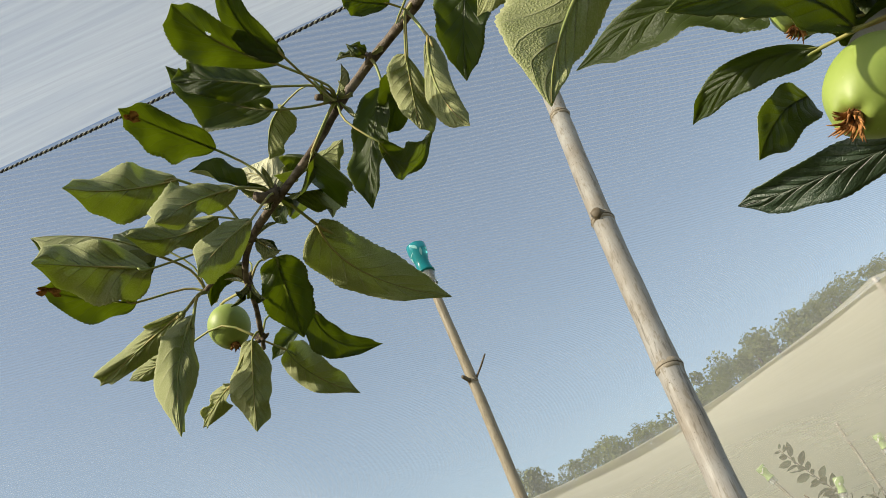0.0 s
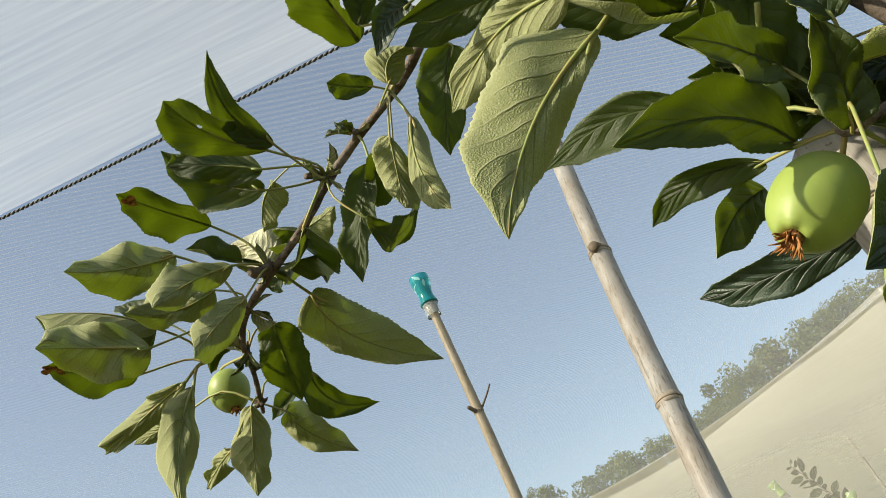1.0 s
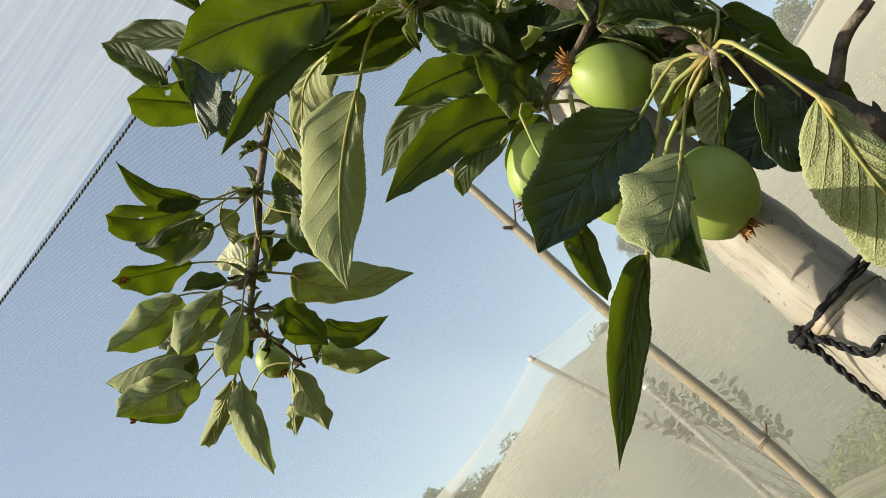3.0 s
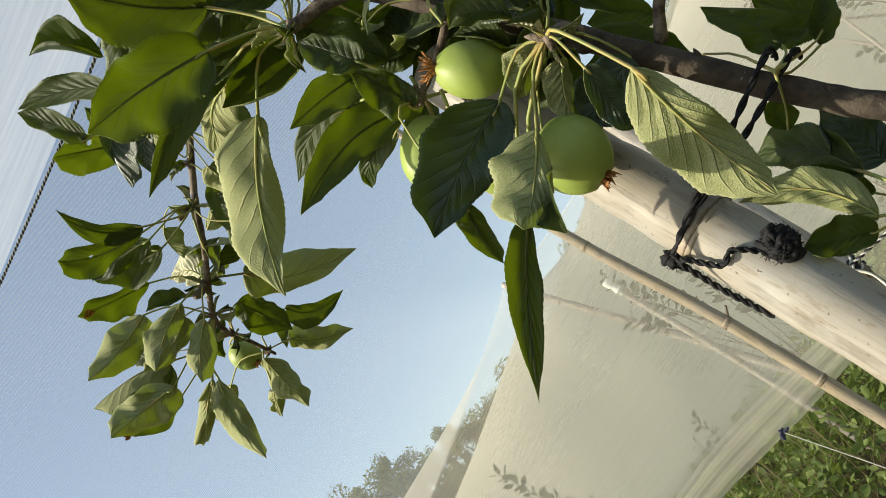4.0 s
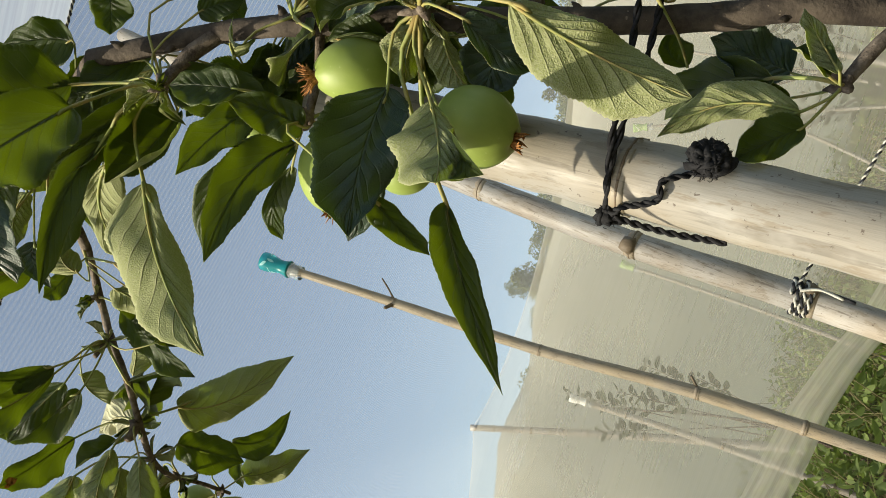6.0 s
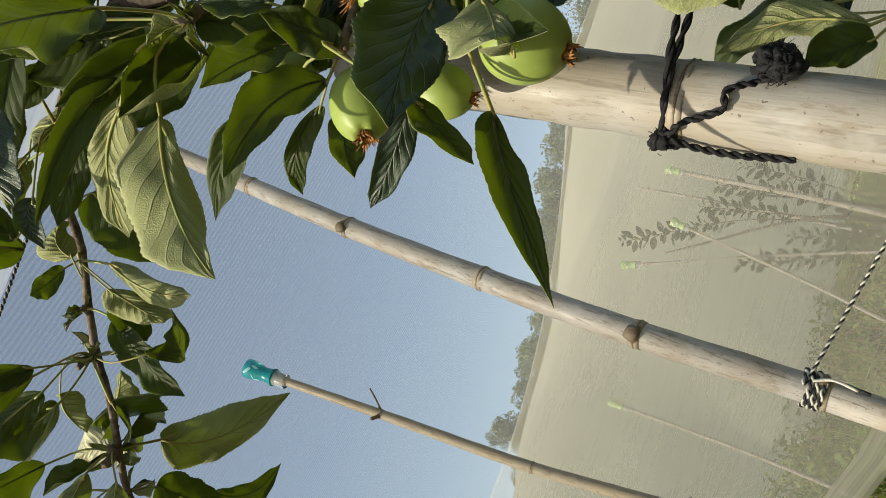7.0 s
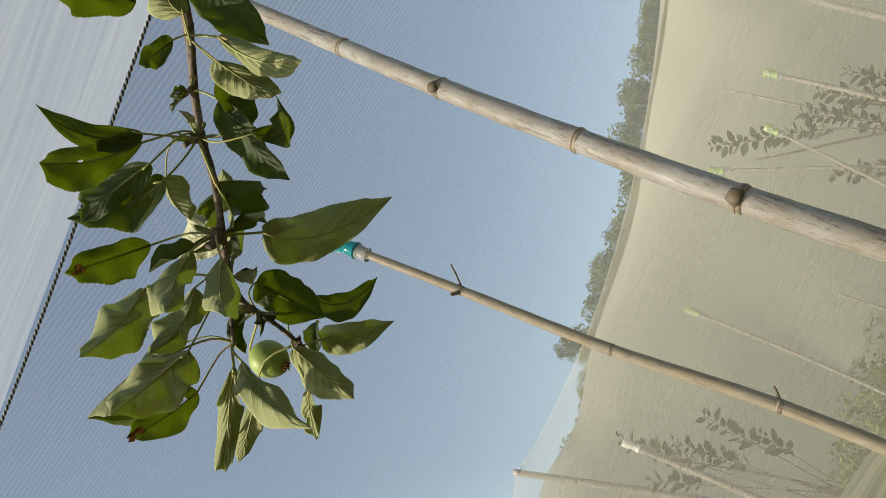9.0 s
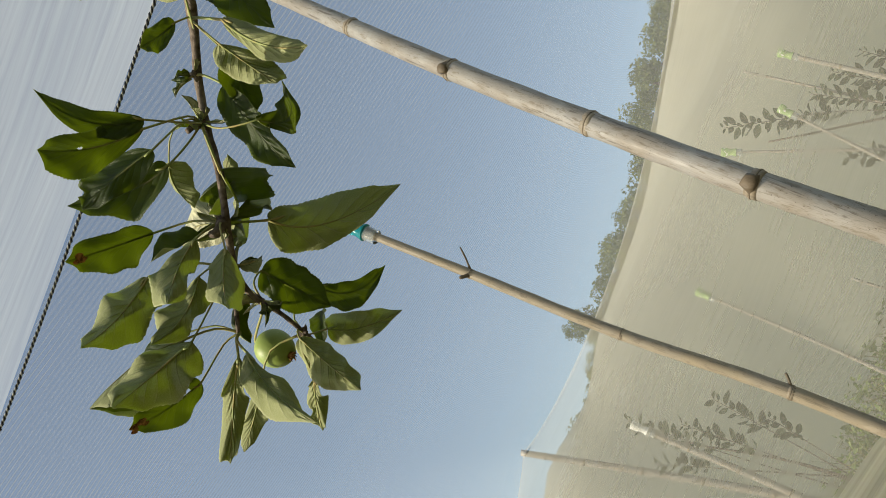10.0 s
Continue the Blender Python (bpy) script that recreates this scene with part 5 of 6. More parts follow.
leaf((0.208, 0.417, 1.611), (0.157, 0.384, 1.574), (0.615, -0.773, -0.156), 0.026, (-0.002, -0.002, 0.005), 0.26, 0.04, 57)
leaf((0.2388, 0.2713, 1.5118), (0.1533, 0.2384, 1.4946), (0.3983, -0.8249, -0.4011), 0.050, (0.0004, -0.0012, 0.0037), 0.3, 0.15, 58, halves=((0.0071, 0.0042, -0.0187), (-0.0040, -0.0205, 0.0210)), mature_shaded=True)
leaf((0.2351, 0.2567, 1.4790), (0.1871, 0.2033, 1.4428), (-0.6150, 0.7389, -0.2752), 0.040, (-0.0025, 0.0008, -0.0033), 0.3, 0.15, 59, halves=((-0.0107, 0.0062, 0.0221), (-0.0020, -0.0004, -0.0150)))
leaf((0.212, 0.263, 1.457), (0.199, 0.202, 1.426), (-0.099, -0.430, 0.897), 0.028, (0.001, -0.002, 0.003), 0.47, 0.17, 60)
leaf((0.1752, 0.2611, 1.4971), (0.1546, 0.2767, 1.4597), (0.2056, -0.8576, -0.4714), 0.021, (-0.0023, 0.0008, -0.0003), 0.3, 0.15, 61, halves=((0.0060, 0.0005, -0.0033), (-0.0053, -0.0090, 0.0090)))
leaf((0.1856, 0.2810, 1.4617), (0.0956, 0.2710, 1.3958), (0.3345, -0.8853, -0.3230), 0.028, (0.0070, -0.0036, 0.0087), 0.3, 0.15, 62, halves=((0.0024, 0.0014, -0.0084), (0.0033, -0.0076, 0.0172)), lance=0.9, ripple=0.7)
leaf((0.2887, 0.2299, 1.4440), (0.2701, 0.2625, 1.3478), (0.2245, 0.9353, 0.2737), 0.046, (-0.0028, -0.0008, 0.0025), 0.3, 0.15, 63, halves=((-0.0232, 0.0114, 0.0025), (0.0146, 0.0067, -0.0127)))
leaf((0.2876, 0.3143, 1.2935), (0.2556, 0.3161, 1.3627), (0.0086, 0.9997, -0.0223), 0.025, (0.0105, 0.0007, 0.0058), 0.3, 0.15, 64, halves=((0.0117, 0.0038, 0.0033), (-0.0076, 0.0037, -0.0085)))
leaf((0.3069, 0.3301, 1.3121), (0.2866, 0.4156, 1.3763), (-0.0612, -0.6087, 0.7910), 0.040, (0.0085, 0.0002, 0.0046), 0.3, 0.15, 65, halves=((-0.0134, -0.0138, -0.0075), (0.0161, 0.0054, 0.0096)))
leaf((0.3224, 0.3671, 1.3030), (0.3340, 0.3663, 1.3550), (0.1913, -0.9798, -0.0581), 0.043, (-0.0013, 0.0005, -0.0052), 0.3, 0.15, 66, halves=((-0.0180, -0.0106, 0.0052), (0.0207, -0.0027, -0.0019)), mature_shaded=True)
leaf((0.3107, 0.3598, 1.3626), (0.3308, 0.3575, 1.3789), (0.0608, -0.9752, -0.2128), 0.020, (-0.0047, -0.0025, 0.0051), 0.3, 0.15, 67, halves=((-0.0058, -0.0044, 0.0044), (0.0089, -0.0010, -0.0070)))
leaf((0.300, 0.338, 1.300), (0.295, 0.340, 1.341), (-0.113, -0.993, 0.020), 0.015, (0.001, 0.001, 0.000), 0.26, 0.33, 68)
leaf((0.2801, 0.3125, 1.2892), (0.2516, 0.2960, 1.3181), (0.1639, -0.9176, -0.3621), 0.024, (-0.0016, -0.0010, 0.0026), 0.3, 0.15, 69, halves=((-0.0082, -0.0031, -0.0048), (0.0108, -0.0043, 0.0070)))
leaf((0.306, 0.300, 1.285), (0.317, 0.301, 1.307), (0.307, -0.945, -0.111), 0.017, (0.002, 0.000, -0.001), 0.23, 0.29, 70)
leaf((0.308, 0.299, 1.281), (0.337, 0.299, 1.308), (-0.395, 0.801, 0.449), 0.017, (-0.000, -0.000, 0.000), 0.21, -0.10, 71)
leaf((0.3499, 0.3304, 1.3914), (0.3477, 0.3231, 1.4454), (0.1399, -0.9819, -0.1277), 0.041, (0.0044, 0.0024, -0.0041), 0.3, 0.15, 72, halves=((-0.0159, -0.0082, 0.0015), (0.0141, -0.0014, -0.0176)))
leaf((0.3632, 0.3504, 1.3734), (0.3910, 0.3447, 1.3879), (-0.0854, -0.9721, -0.2185), 0.020, (-0.0031, -0.0005, 0.0004), 0.3, 0.15, 73, halves=((-0.0009, -0.0045, 0.0073), (0.0078, -0.0016, -0.0088)))
leaf((0.284, 0.263, 1.527), (0.261, 0.272, 1.565), (0.100, -0.953, 0.284), 0.031, (0.005, -0.004, 0.004), 0.26, 0.46, 74)
leaf((0.270, 0.287, 1.528), (0.258, 0.281, 1.563), (0.122, -0.984, -0.127), 0.015, (0.004, -0.001, 0.001), 0.30, 0.39, 75)
leaf((0.2775, 0.2365, 1.4677), (0.2655, 0.2581, 1.4274), (0.0838, -0.8678, -0.4898), 0.022, (-0.0047, -0.0000, -0.0023), 0.3, 0.15, 76, halves=((0.0115, -0.0012, -0.0022), (-0.0089, -0.0041, -0.0007)), mature_shaded=True)
leaf((0.278, 0.275, 1.507), (0.244, 0.275, 1.504), (-0.054, 0.776, 0.628), 0.025, (-0.000, -0.001, 0.002), 0.40, 0.00, 77)
leaf((0.279, 0.278, 1.493), (0.250, 0.284, 1.469), (-0.285, 0.792, 0.540), 0.022, (-0.002, -0.001, 0.002), 0.36, 0.07, 78)
leaf((0.331, 0.322, 1.588), (0.313, 0.320, 1.612), (-0.175, -0.958, -0.226), 0.020, (0.005, -0.001, 0.004), 0.42, 0.20, 79)
leaf((0.321, 0.344, 1.612), (0.292, 0.351, 1.621), (-0.291, -0.915, -0.278), 0.021, (-0.001, 0.002, -0.005), 0.44, 0.16, 80)
leaf((0.315, 0.338, 1.610), (0.319, 0.346, 1.585), (0.082, -0.950, -0.300), 0.019, (-0.000, -0.001, -0.000), 0.49, 0.10, 81)
leaf((0.262, 0.310, 1.675), (0.278, 0.319, 1.650), (-0.008, -0.932, -0.363), 0.021, (0.002, -0.000, 0.001), 0.42, -0.01, 82)
leaf((0.262, 0.282, 1.574), (0.236, 0.352, 1.626), (0.130, -0.565, 0.815), 0.037, (0.004, -0.001, 0.003), 0.25, 0.10, 83)
leaf((0.236, 0.285, 1.622), (0.236, 0.239, 1.592), (0.806, 0.320, -0.498), 0.022, (0.004, -0.003, 0.004), 0.38, 0.32, 84)
leaf((0.178, 0.369, 1.763), (0.116, 0.464, 1.867), (0.561, -0.416, 0.715), 0.062, (0.001, -0.001, 0.001), 0.21, -0.08, 85)
leaf((0.195, 0.336, 1.686), (0.136, 0.302, 1.702), (0.402, -0.857, -0.322), 0.048, (-0.002, 0.002, -0.003), 0.48, 0.38, 86)
leaf((0.290, 0.331, 1.503), (0.325, 0.344, 1.440), (0.580, -0.799, 0.158), 0.029, (-0.002, -0.000, -0.001), 0.40, 0.25, 87)
leaf((0.202, 0.324, 1.707), (0.131, 0.303, 1.753), (0.001, -0.909, -0.416), 0.037, (-0.001, 0.001, -0.001), 0.50, 0.44, 88)
leaf((0.197, 0.363, 1.706), (0.141, 0.347, 1.743), (-0.034, -0.903, -0.427), 0.042, (-0.001, 0.001, -0.001), 0.28, 0.20, 89)
leaf((0.287, 0.368, 1.600), (0.238, 0.367, 1.632), (-0.178, -0.937, -0.299), 0.029, (0.004, -0.002, 0.006), 0.24, 0.10, 90)
leaf((0.240, 0.371, 1.662), (0.262, 0.390, 1.607), (0.008, -0.945, -0.328), 0.032, (-0.002, 0.000, -0.001), 0.28, 0.00, 91)
leaf((0.212, 0.311, 1.682), (0.222, 0.342, 1.621), (0.077, -0.896, -0.438), 0.036, (0.002, -0.000, 0.000), 0.39, -0.01, 92)
leaf((0.267, 0.312, 1.571), (0.275, 0.322, 1.531), (0.000, -0.971, -0.237), 0.022, (-0.002, -0.000, -0.000), 0.27, 0.10, 93)
leaf((0.314, 0.334, 1.538), (0.283, 0.342, 1.550), (-0.290, -0.944, -0.161), 0.024, (0.000, -0.000, 0.001), 0.37, 0.22, 94)
leaf((0.276, 0.293, 1.504), (0.242, 0.303, 1.502), (-0.227, -0.854, -0.467), 0.024, (0.000, 0.000, 0.001), 0.43, 0.38, 95)
leaf((0.213, 0.339, 1.750), (0.166, 0.335, 1.762), (-0.020, -0.914, -0.406), 0.030, (-0.001, 0.001, -0.002), 0.30, -0.02, 96)
leaf((0.224, 0.371, 1.743), (0.200, 0.350, 1.777), (0.043, 0.834, 0.550), 0.024, (-0.001, 0.000, -0.001), 0.35, 0.38, 97)
leaf((0.239, 0.380, 1.677), (0.217, 0.400, 1.634), (0.076, -0.891, -0.448), 0.035, (0.003, 0.001, -0.001), 0.45, 0.45, 98)
leaf((0.263, 0.421, 1.634), (0.228, 0.410, 1.655), (0.178, -0.959, -0.221), 0.029, (0.000, -0.000, 0.000), 0.46, -0.00, 99)
leaf((0.270, 0.355, 1.559), (0.239, 0.343, 1.587), (0.169, -0.959, -0.225), 0.029, (0.001, 0.000, 0.001), 0.42, 0.34, 100)
leaf((0.314, 0.360, 1.453), (0.284, 0.351, 1.497), (0.134, -0.986, -0.103), 0.028, (0.000, 0.000, 0.000), 0.24, 0.29, 101)
leaf((0.104, 0.382, 1.832), (0.060, 0.387, 1.831), (0.067, 0.762, 0.644), 0.025, (-0.000, -0.002, 0.006), 0.25, 0.26, 102)
leaf((0.128, 0.384, 1.792), (0.062, 0.391, 1.792), (-0.103, -0.947, -0.305), 0.027, (-0.000, -0.000, 0.001), 0.21, -0.12, 103)
leaf((0.226, 0.368, 1.779), (0.189, 0.360, 1.801), (-0.045, -0.905, -0.423), 0.030, (0.000, 0.000, 0.000), 0.39, 0.26, 104)
leaf((0.294, 0.358, 1.535), (0.261, 0.372, 1.486), (0.128, -0.928, -0.350), 0.034, (0.000, 0.000, 0.000), 0.26, 0.49, 105)
leaf((0.321, 0.353, 1.542), (0.328, 0.366, 1.495), (0.201, -0.950, -0.240), 0.023, (0.000, 0.000, 0.000), 0.38, 0.22, 106)
leaf((0.209, 0.373, 1.836), (0.161, 0.311, 1.897), (0.371, -0.782, -0.500), 0.036, (-0.001, 0.002, 0.001), 0.21, 0.06, 107)
leaf((0.233, 0.339, 1.724), (0.189, 0.313, 1.754), (0.294, -0.892, -0.343), 0.030, (-0.001, 0.000, -0.001), 0.32, 0.08, 108)
leaf((0.222, 0.385, 1.803), (0.181, 0.407, 1.765), (-0.146, 0.784, 0.603), 0.034, (-0.000, 0.000, 0.000), 0.45, 0.27, 109)
leaf((0.271, 0.433, 1.637), (0.205, 0.403, 1.691), (0.213, -0.941, -0.262), 0.051, (-0.001, 0.000, -0.001), 0.47, 0.44, 110)
leaf((0.247, 0.403, 1.688), (0.198, 0.385, 1.714), (0.213, -0.942, -0.261), 0.039, (-0.001, 0.000, -0.002), 0.48, 0.19, 111)
leaf((0.272, 0.370, 1.592), (0.219, 0.361, 1.608), (0.102, -0.969, -0.225), 0.036, (-0.000, 0.001, -0.000), 0.25, 0.33, 112)
leaf((0.262, 0.358, 1.639), (0.206, 0.351, 1.646), (0.092, -0.964, -0.250), 0.036, (-0.000, 0.001, -0.002), 0.44, 0.19, 113)
leaf((0.286, 0.375, 1.550), (0.241, 0.368, 1.569), (0.080, -0.976, -0.203), 0.033, (-0.000, 0.000, 0.000), 0.43, 0.05, 114)
leaf((0.296, 0.388, 1.489), (0.233, 0.386, 1.490), (0.014, -0.964, -0.265), 0.033, (-0.000, 0.000, -0.002), 0.22, -0.08, 115)
leaf((0.306, 0.295, 1.539), (0.267, 0.298, 1.572), (-0.261, -0.937, -0.232), 0.031, (0.003, -0.002, 0.004), 0.42, 0.06, 116)
leaf((0.297, 0.300, 1.521), (0.259, 0.314, 1.510), (-0.167, -0.829, -0.533), 0.025, (-0.001, -0.002, 0.002), 0.39, -0.04, 117)
leaf((0.306, 0.323, 1.547), (0.273, 0.331, 1.556), (-0.316, -0.891, -0.327), 0.020, (-0.000, -0.001, -0.000), 0.47, -0.05, 118)
leaf((0.294, 0.371, 1.627), (0.327, 0.363, 1.619), (-0.313, -0.855, -0.413), 0.024, (-0.000, 0.000, -0.001), 0.40, 0.06, 119)
leaf((0.186, 0.325, 1.772), (0.146, 0.286, 1.820), (0.005, -0.773, -0.634), 0.050, (0.004, -0.001, 0.002), 0.43, 0.44, 120)
leaf((0.165, 0.345, 1.804), (0.129, 0.340, 1.817), (-0.011, -0.918, -0.397), 0.027, (0.000, -0.000, 0.001), 0.39, 0.13, 121)
leaf((0.170, 0.312, 1.815), (0.075, 0.342, 1.803), (-0.240, -0.908, -0.342), 0.035, (-0.001, -0.001, 0.003), 0.34, -0.02, 122)
leaf((0.148, 0.370, 1.798), (0.107, 0.364, 1.812), (0.120, 0.730, 0.673), 0.032, (0.000, -0.000, 0.001), 0.50, 0.22, 123)
leaf((0.1922, 0.3278, 1.7541), (0.1471, 0.3176, 1.7995), (-0.0748, -0.9547, -0.2880), 0.041, (0.0069, 0.0000, -0.0023), 0.3, 0.15, 172, halves=((-0.0203, -0.0010, -0.0115), (0.0158, -0.0078, 0.0016)), ripple=1.2)
leaf((0.2732, 0.3600, 1.7932), (0.2403, 0.3657, 1.7855), (-0.0934, -0.9479, -0.3047), 0.033, (0.0011, 0.0003, -0.0014), 0.3, 0.15, 171, halves=((0.0042, 0.0003, -0.0180), (-0.0057, -0.0081, 0.0111)), ripple=1.2)
leaf((0.2233, 0.3352, 1.7869), (0.2037, 0.3204, 1.8392), (-0.0424, -0.9566, -0.2883), 0.038, (0.0071, 0.0011, -0.0056), 0.3, 0.15, 170, halves=((-0.0222, -0.0021, -0.0078), (0.0129, -0.0064, 0.0012)), ripple=1.2)
leaf((0.2590, 0.3490, 1.6373), (0.2327, 0.3446, 1.6449), (0.0235, -0.8984, -0.4386), 0.023, (0.0003, 0.0026, -0.0048), 0.3, 0.15, 163, halves=((-0.0036, 0.0024, -0.0128), (0.0054, -0.0063, 0.0055)))
leaf((0.2389, 0.3880, 1.6274), (0.2088, 0.3792, 1.6433), (0.0523, -0.9109, -0.4092), 0.021, (0.0038, -0.0015, 0.0029), 0.3, 0.15, 162, halves=((-0.0062, 0.0019, -0.0120), (0.0018, -0.0054, 0.0053)))
leaf((0.2739, 0.3649, 1.6078), (0.2404, 0.3634, 1.6099), (0.0146, -0.9012, -0.4331), 0.021, (-0.0006, -0.0023, 0.0043), 0.3, 0.15, 161, halves=((-0.0045, 0.0020, -0.0114), (0.0049, -0.0057, 0.0050)))
leaf((0.2934, 0.3563, 1.6032), (0.2428, 0.3457, 1.6219), (0.0225, -0.8939, -0.4477), 0.023, (0.0013, -0.0017, 0.0032), 0.3, 0.15, 160, halves=((-0.0049, 0.0020, -0.0117), (0.0032, -0.0070, 0.0067)), mature_shaded=True)
leaf((0.0495, 0.3228, 1.8121), (0.0407, 0.3019, 1.8667), (-0.1317, -0.9185, -0.3728), 0.024, (0.0034, 0.0000, -0.0008), 0.3, 0.15, 153, halves=((-0.0093, -0.0001, -0.0055), (0.0117, -0.0057, 0.0008)))
leaf((0.0446, 0.4506, 1.8175), (0.0716, 0.4424, 1.8323), (0.1048, 0.9383, 0.3297), 0.036, (-0.0049, -0.0028, 0.0080), 0.3, 0.15, 152, halves=((0.0116, 0.0098, -0.0027), (-0.0111, 0.0053, 0.0171)))
leaf((0.0738, 0.3527, 1.7859), (0.0430, 0.3624, 1.7682), (-0.0368, -0.9020, -0.4302), 0.023, (-0.0018, -0.0021, 0.0057), 0.3, 0.15, 151, halves=((0.0061, -0.0004, -0.0076), (-0.0013, -0.0085, 0.0100)), mature_shaded=True)
leaf((0.0438, 0.3862, 1.8167), (0.0557, 0.3661, 1.8648), (-0.1164, -0.9262, -0.3585), 0.025, (0.0019, -0.0001, -0.0002), 0.3, 0.15, 150, halves=((-0.0104, -0.0025, 0.0001), (0.0118, -0.0024, -0.0073)), holes=((0.0, 0.42, 0.0035),))
leaf((0.3908, 0.3696, 1.3820), (0.3726, 0.3530, 1.4263), (0.2260, -0.9388, -0.2598), 0.042, (-0.0061, -0.0002, -0.0037), 0.3, 0.15, 146, halves=((-0.0213, -0.0089, -0.0088), (0.0139, -0.0053, 0.0088)))
leaf((0.3451, 0.4351, 1.4895), (0.3170, 0.4179, 1.5283), (0.2337, -0.9406, -0.2464), 0.031, (0.0054, 0.0002, 0.0033), 0.3, 0.15, 145, halves=((-0.0149, -0.0057, -0.0100), (0.0103, -0.0035, 0.0056)))
leaf((0.2593, 0.4103, 1.6599), (0.2202, 0.3932, 1.6904), (0.1882, -0.9399, -0.2850), 0.039, (-0.0027, 0.0006, -0.0042), 0.3, 0.15, 144, halves=((-0.0089, -0.0025, -0.0178), (0.0172, -0.0050, 0.0076)))
leaf((0.2986, 0.3722, 1.5261), (0.2601, 0.3589, 1.5441), (0.1998, -0.9417, -0.2706), 0.033, (-0.0022, -0.0004, -0.0002), 0.3, 0.15, 143, halves=((-0.0081, -0.0025, -0.0150), (0.0132, -0.0042, 0.0068)))
leaf((0.2801, 0.4061, 1.6158), (0.2324, 0.3864, 1.6490), (0.1978, -0.9413, -0.2737), 0.045, (0.0001, 0.0007, -0.0023), 0.3, 0.15, 142, halves=((-0.0124, -0.0038, -0.0198), (0.0183, -0.0055, 0.0085)))
leaf((0.2992, 0.3985, 1.5828), (0.2551, 0.3821, 1.6071), (0.2294, -0.9478, -0.2213), 0.040, (0.0010, 0.0007, -0.0017), 0.3, 0.15, 141, halves=((-0.0103, -0.0030, -0.0225), (0.0103, -0.0054, 0.0093)))
leaf((0.2995, 0.3004, 1.4627), (0.2507, 0.2900, 1.4630), (0.2009, -0.9483, -0.2459), 0.041, (-0.0012, -0.0000, -0.0007), 0.3, 0.15, 140, halves=((-0.0017, -0.0009, -0.0221), (-0.0007, -0.0106, 0.0161)), mature_shaded=True)
leaf((0.3233, 0.3502, 1.5398), (0.2823, 0.3607, 1.5112), (0.0872, -0.8874, -0.4527), 0.032, (0.0009, -0.0004, 0.0011), 0.3, 0.15, 139, halves=((0.0052, 0.0015, -0.0118), (-0.0141, -0.0100, 0.0069)))
leaf((0.2893, 0.3628, 1.5989), (0.2467, 0.3565, 1.6042), (0.0722, -0.8820, -0.4657), 0.022, (-0.0012, -0.0002, 0.0002), 0.3, 0.15, 138, halves=((-0.0003, 0.0015, -0.0098), (0.0008, -0.0084, 0.0091)))
leaf((0.2843, 0.3314, 1.6845), (0.2705, 0.3418, 1.6610), (0.0776, -0.8941, -0.4410), 0.031, (0.0006, -0.0001, 0.0003), 0.3, 0.15, 137, halves=((0.0110, 0.0005, -0.0091), (-0.0118, -0.0092, 0.0064)))
leaf((0.3179, 0.3456, 1.5482), (0.2744, 0.3479, 1.5358), (0.0803, -0.8888, -0.4511), 0.034, (-0.0004, -0.0014, 0.0027), 0.3, 0.15, 136, halves=((0.0034, 0.0021, -0.0142), (-0.0140, -0.0108, 0.0082)), mature_shaded=True)
leaf((0.2725, 0.3150, 1.5795), (0.2781, 0.3298, 1.5505), (-0.0020, 0.8911, 0.4538), 0.028, (-0.0005, 0.0003, -0.0006), 0.3, 0.15, 135, halves=((-0.0083, 0.0042, 0.0087), (0.0126, 0.0073, 0.0028)))
leaf((0.2896, 0.2633, 1.5287), (0.2695, 0.3054, 1.5759), (-0.5114, -0.7375, 0.4411), 0.028, (0.0048, -0.0017, 0.0042), 0.3, 0.15, 134, halves=((-0.0087, -0.0047, -0.0117), (0.0061, -0.0014, 0.0109)), scorch=0.55, mature_shaded=True)
leaf((0.3212, 0.3572, 1.6160), (0.2876, 0.3529, 1.6187), (0.0830, -0.9137, -0.3979), 0.029, (0.0006, -0.0003, 0.0007), 0.3, 0.15, 133, halves=((-0.0032, 0.0023, -0.0163), (0.0052, -0.0074, 0.0077)))
leaf((0.3100, 0.3269, 1.6074), (0.3165, 0.3390, 1.5840), (-0.1201, 0.8952, 0.4293), 0.021, (-0.0022, -0.0004, 0.0004), 0.3, 0.15, 132, halves=((-0.0059, 0.0037, 0.0030), (0.0109, 0.0072, 0.0006)))
leaf((0.3485, 0.3608, 1.6020), (0.3153, 0.3568, 1.6044), (0.0780, -0.8976, -0.4338), 0.025, (-0.0005, 0.0006, -0.0013), 0.3, 0.15, 131, halves=((-0.0056, 0.0012, -0.0119), (0.0057, -0.0071, 0.0073)), mature_shaded=True)
leaf((0.3625, 0.3457, 1.6011), (0.3199, 0.3329, 1.6196), (0.2257, -0.9632, -0.1461), 0.038, (-0.0005, 0.0000, -0.0002), 0.3, 0.15, 130, halves=((-0.0134, -0.0054, -0.0186), (0.0063, -0.0055, 0.0122)))


# ---- ties ----
def twisted(bm, pts, r, strands=2, pitch=0.012, n=60):
    line = smooth_points(pts, n)
    total = 0.0
    for k in range(strands):
        path, total = [], 0.0
        for i, p in enumerate(line):
            t = (line[min(i + 1, n - 1)] - line[max(i - 1, 0)]).normalized()
            if i:
                total += (p - line[i - 1]).length
            u = t.orthogonal().normalized()
            a = 2 * math.pi * (total / pitch + k / strands)
            path.append(p + (u * math.cos(a) + t.cross(u) * math.sin(a)) * r * 0.55)
        tube(bm, path, r * 0.62, 6, 0.25)
    return bm


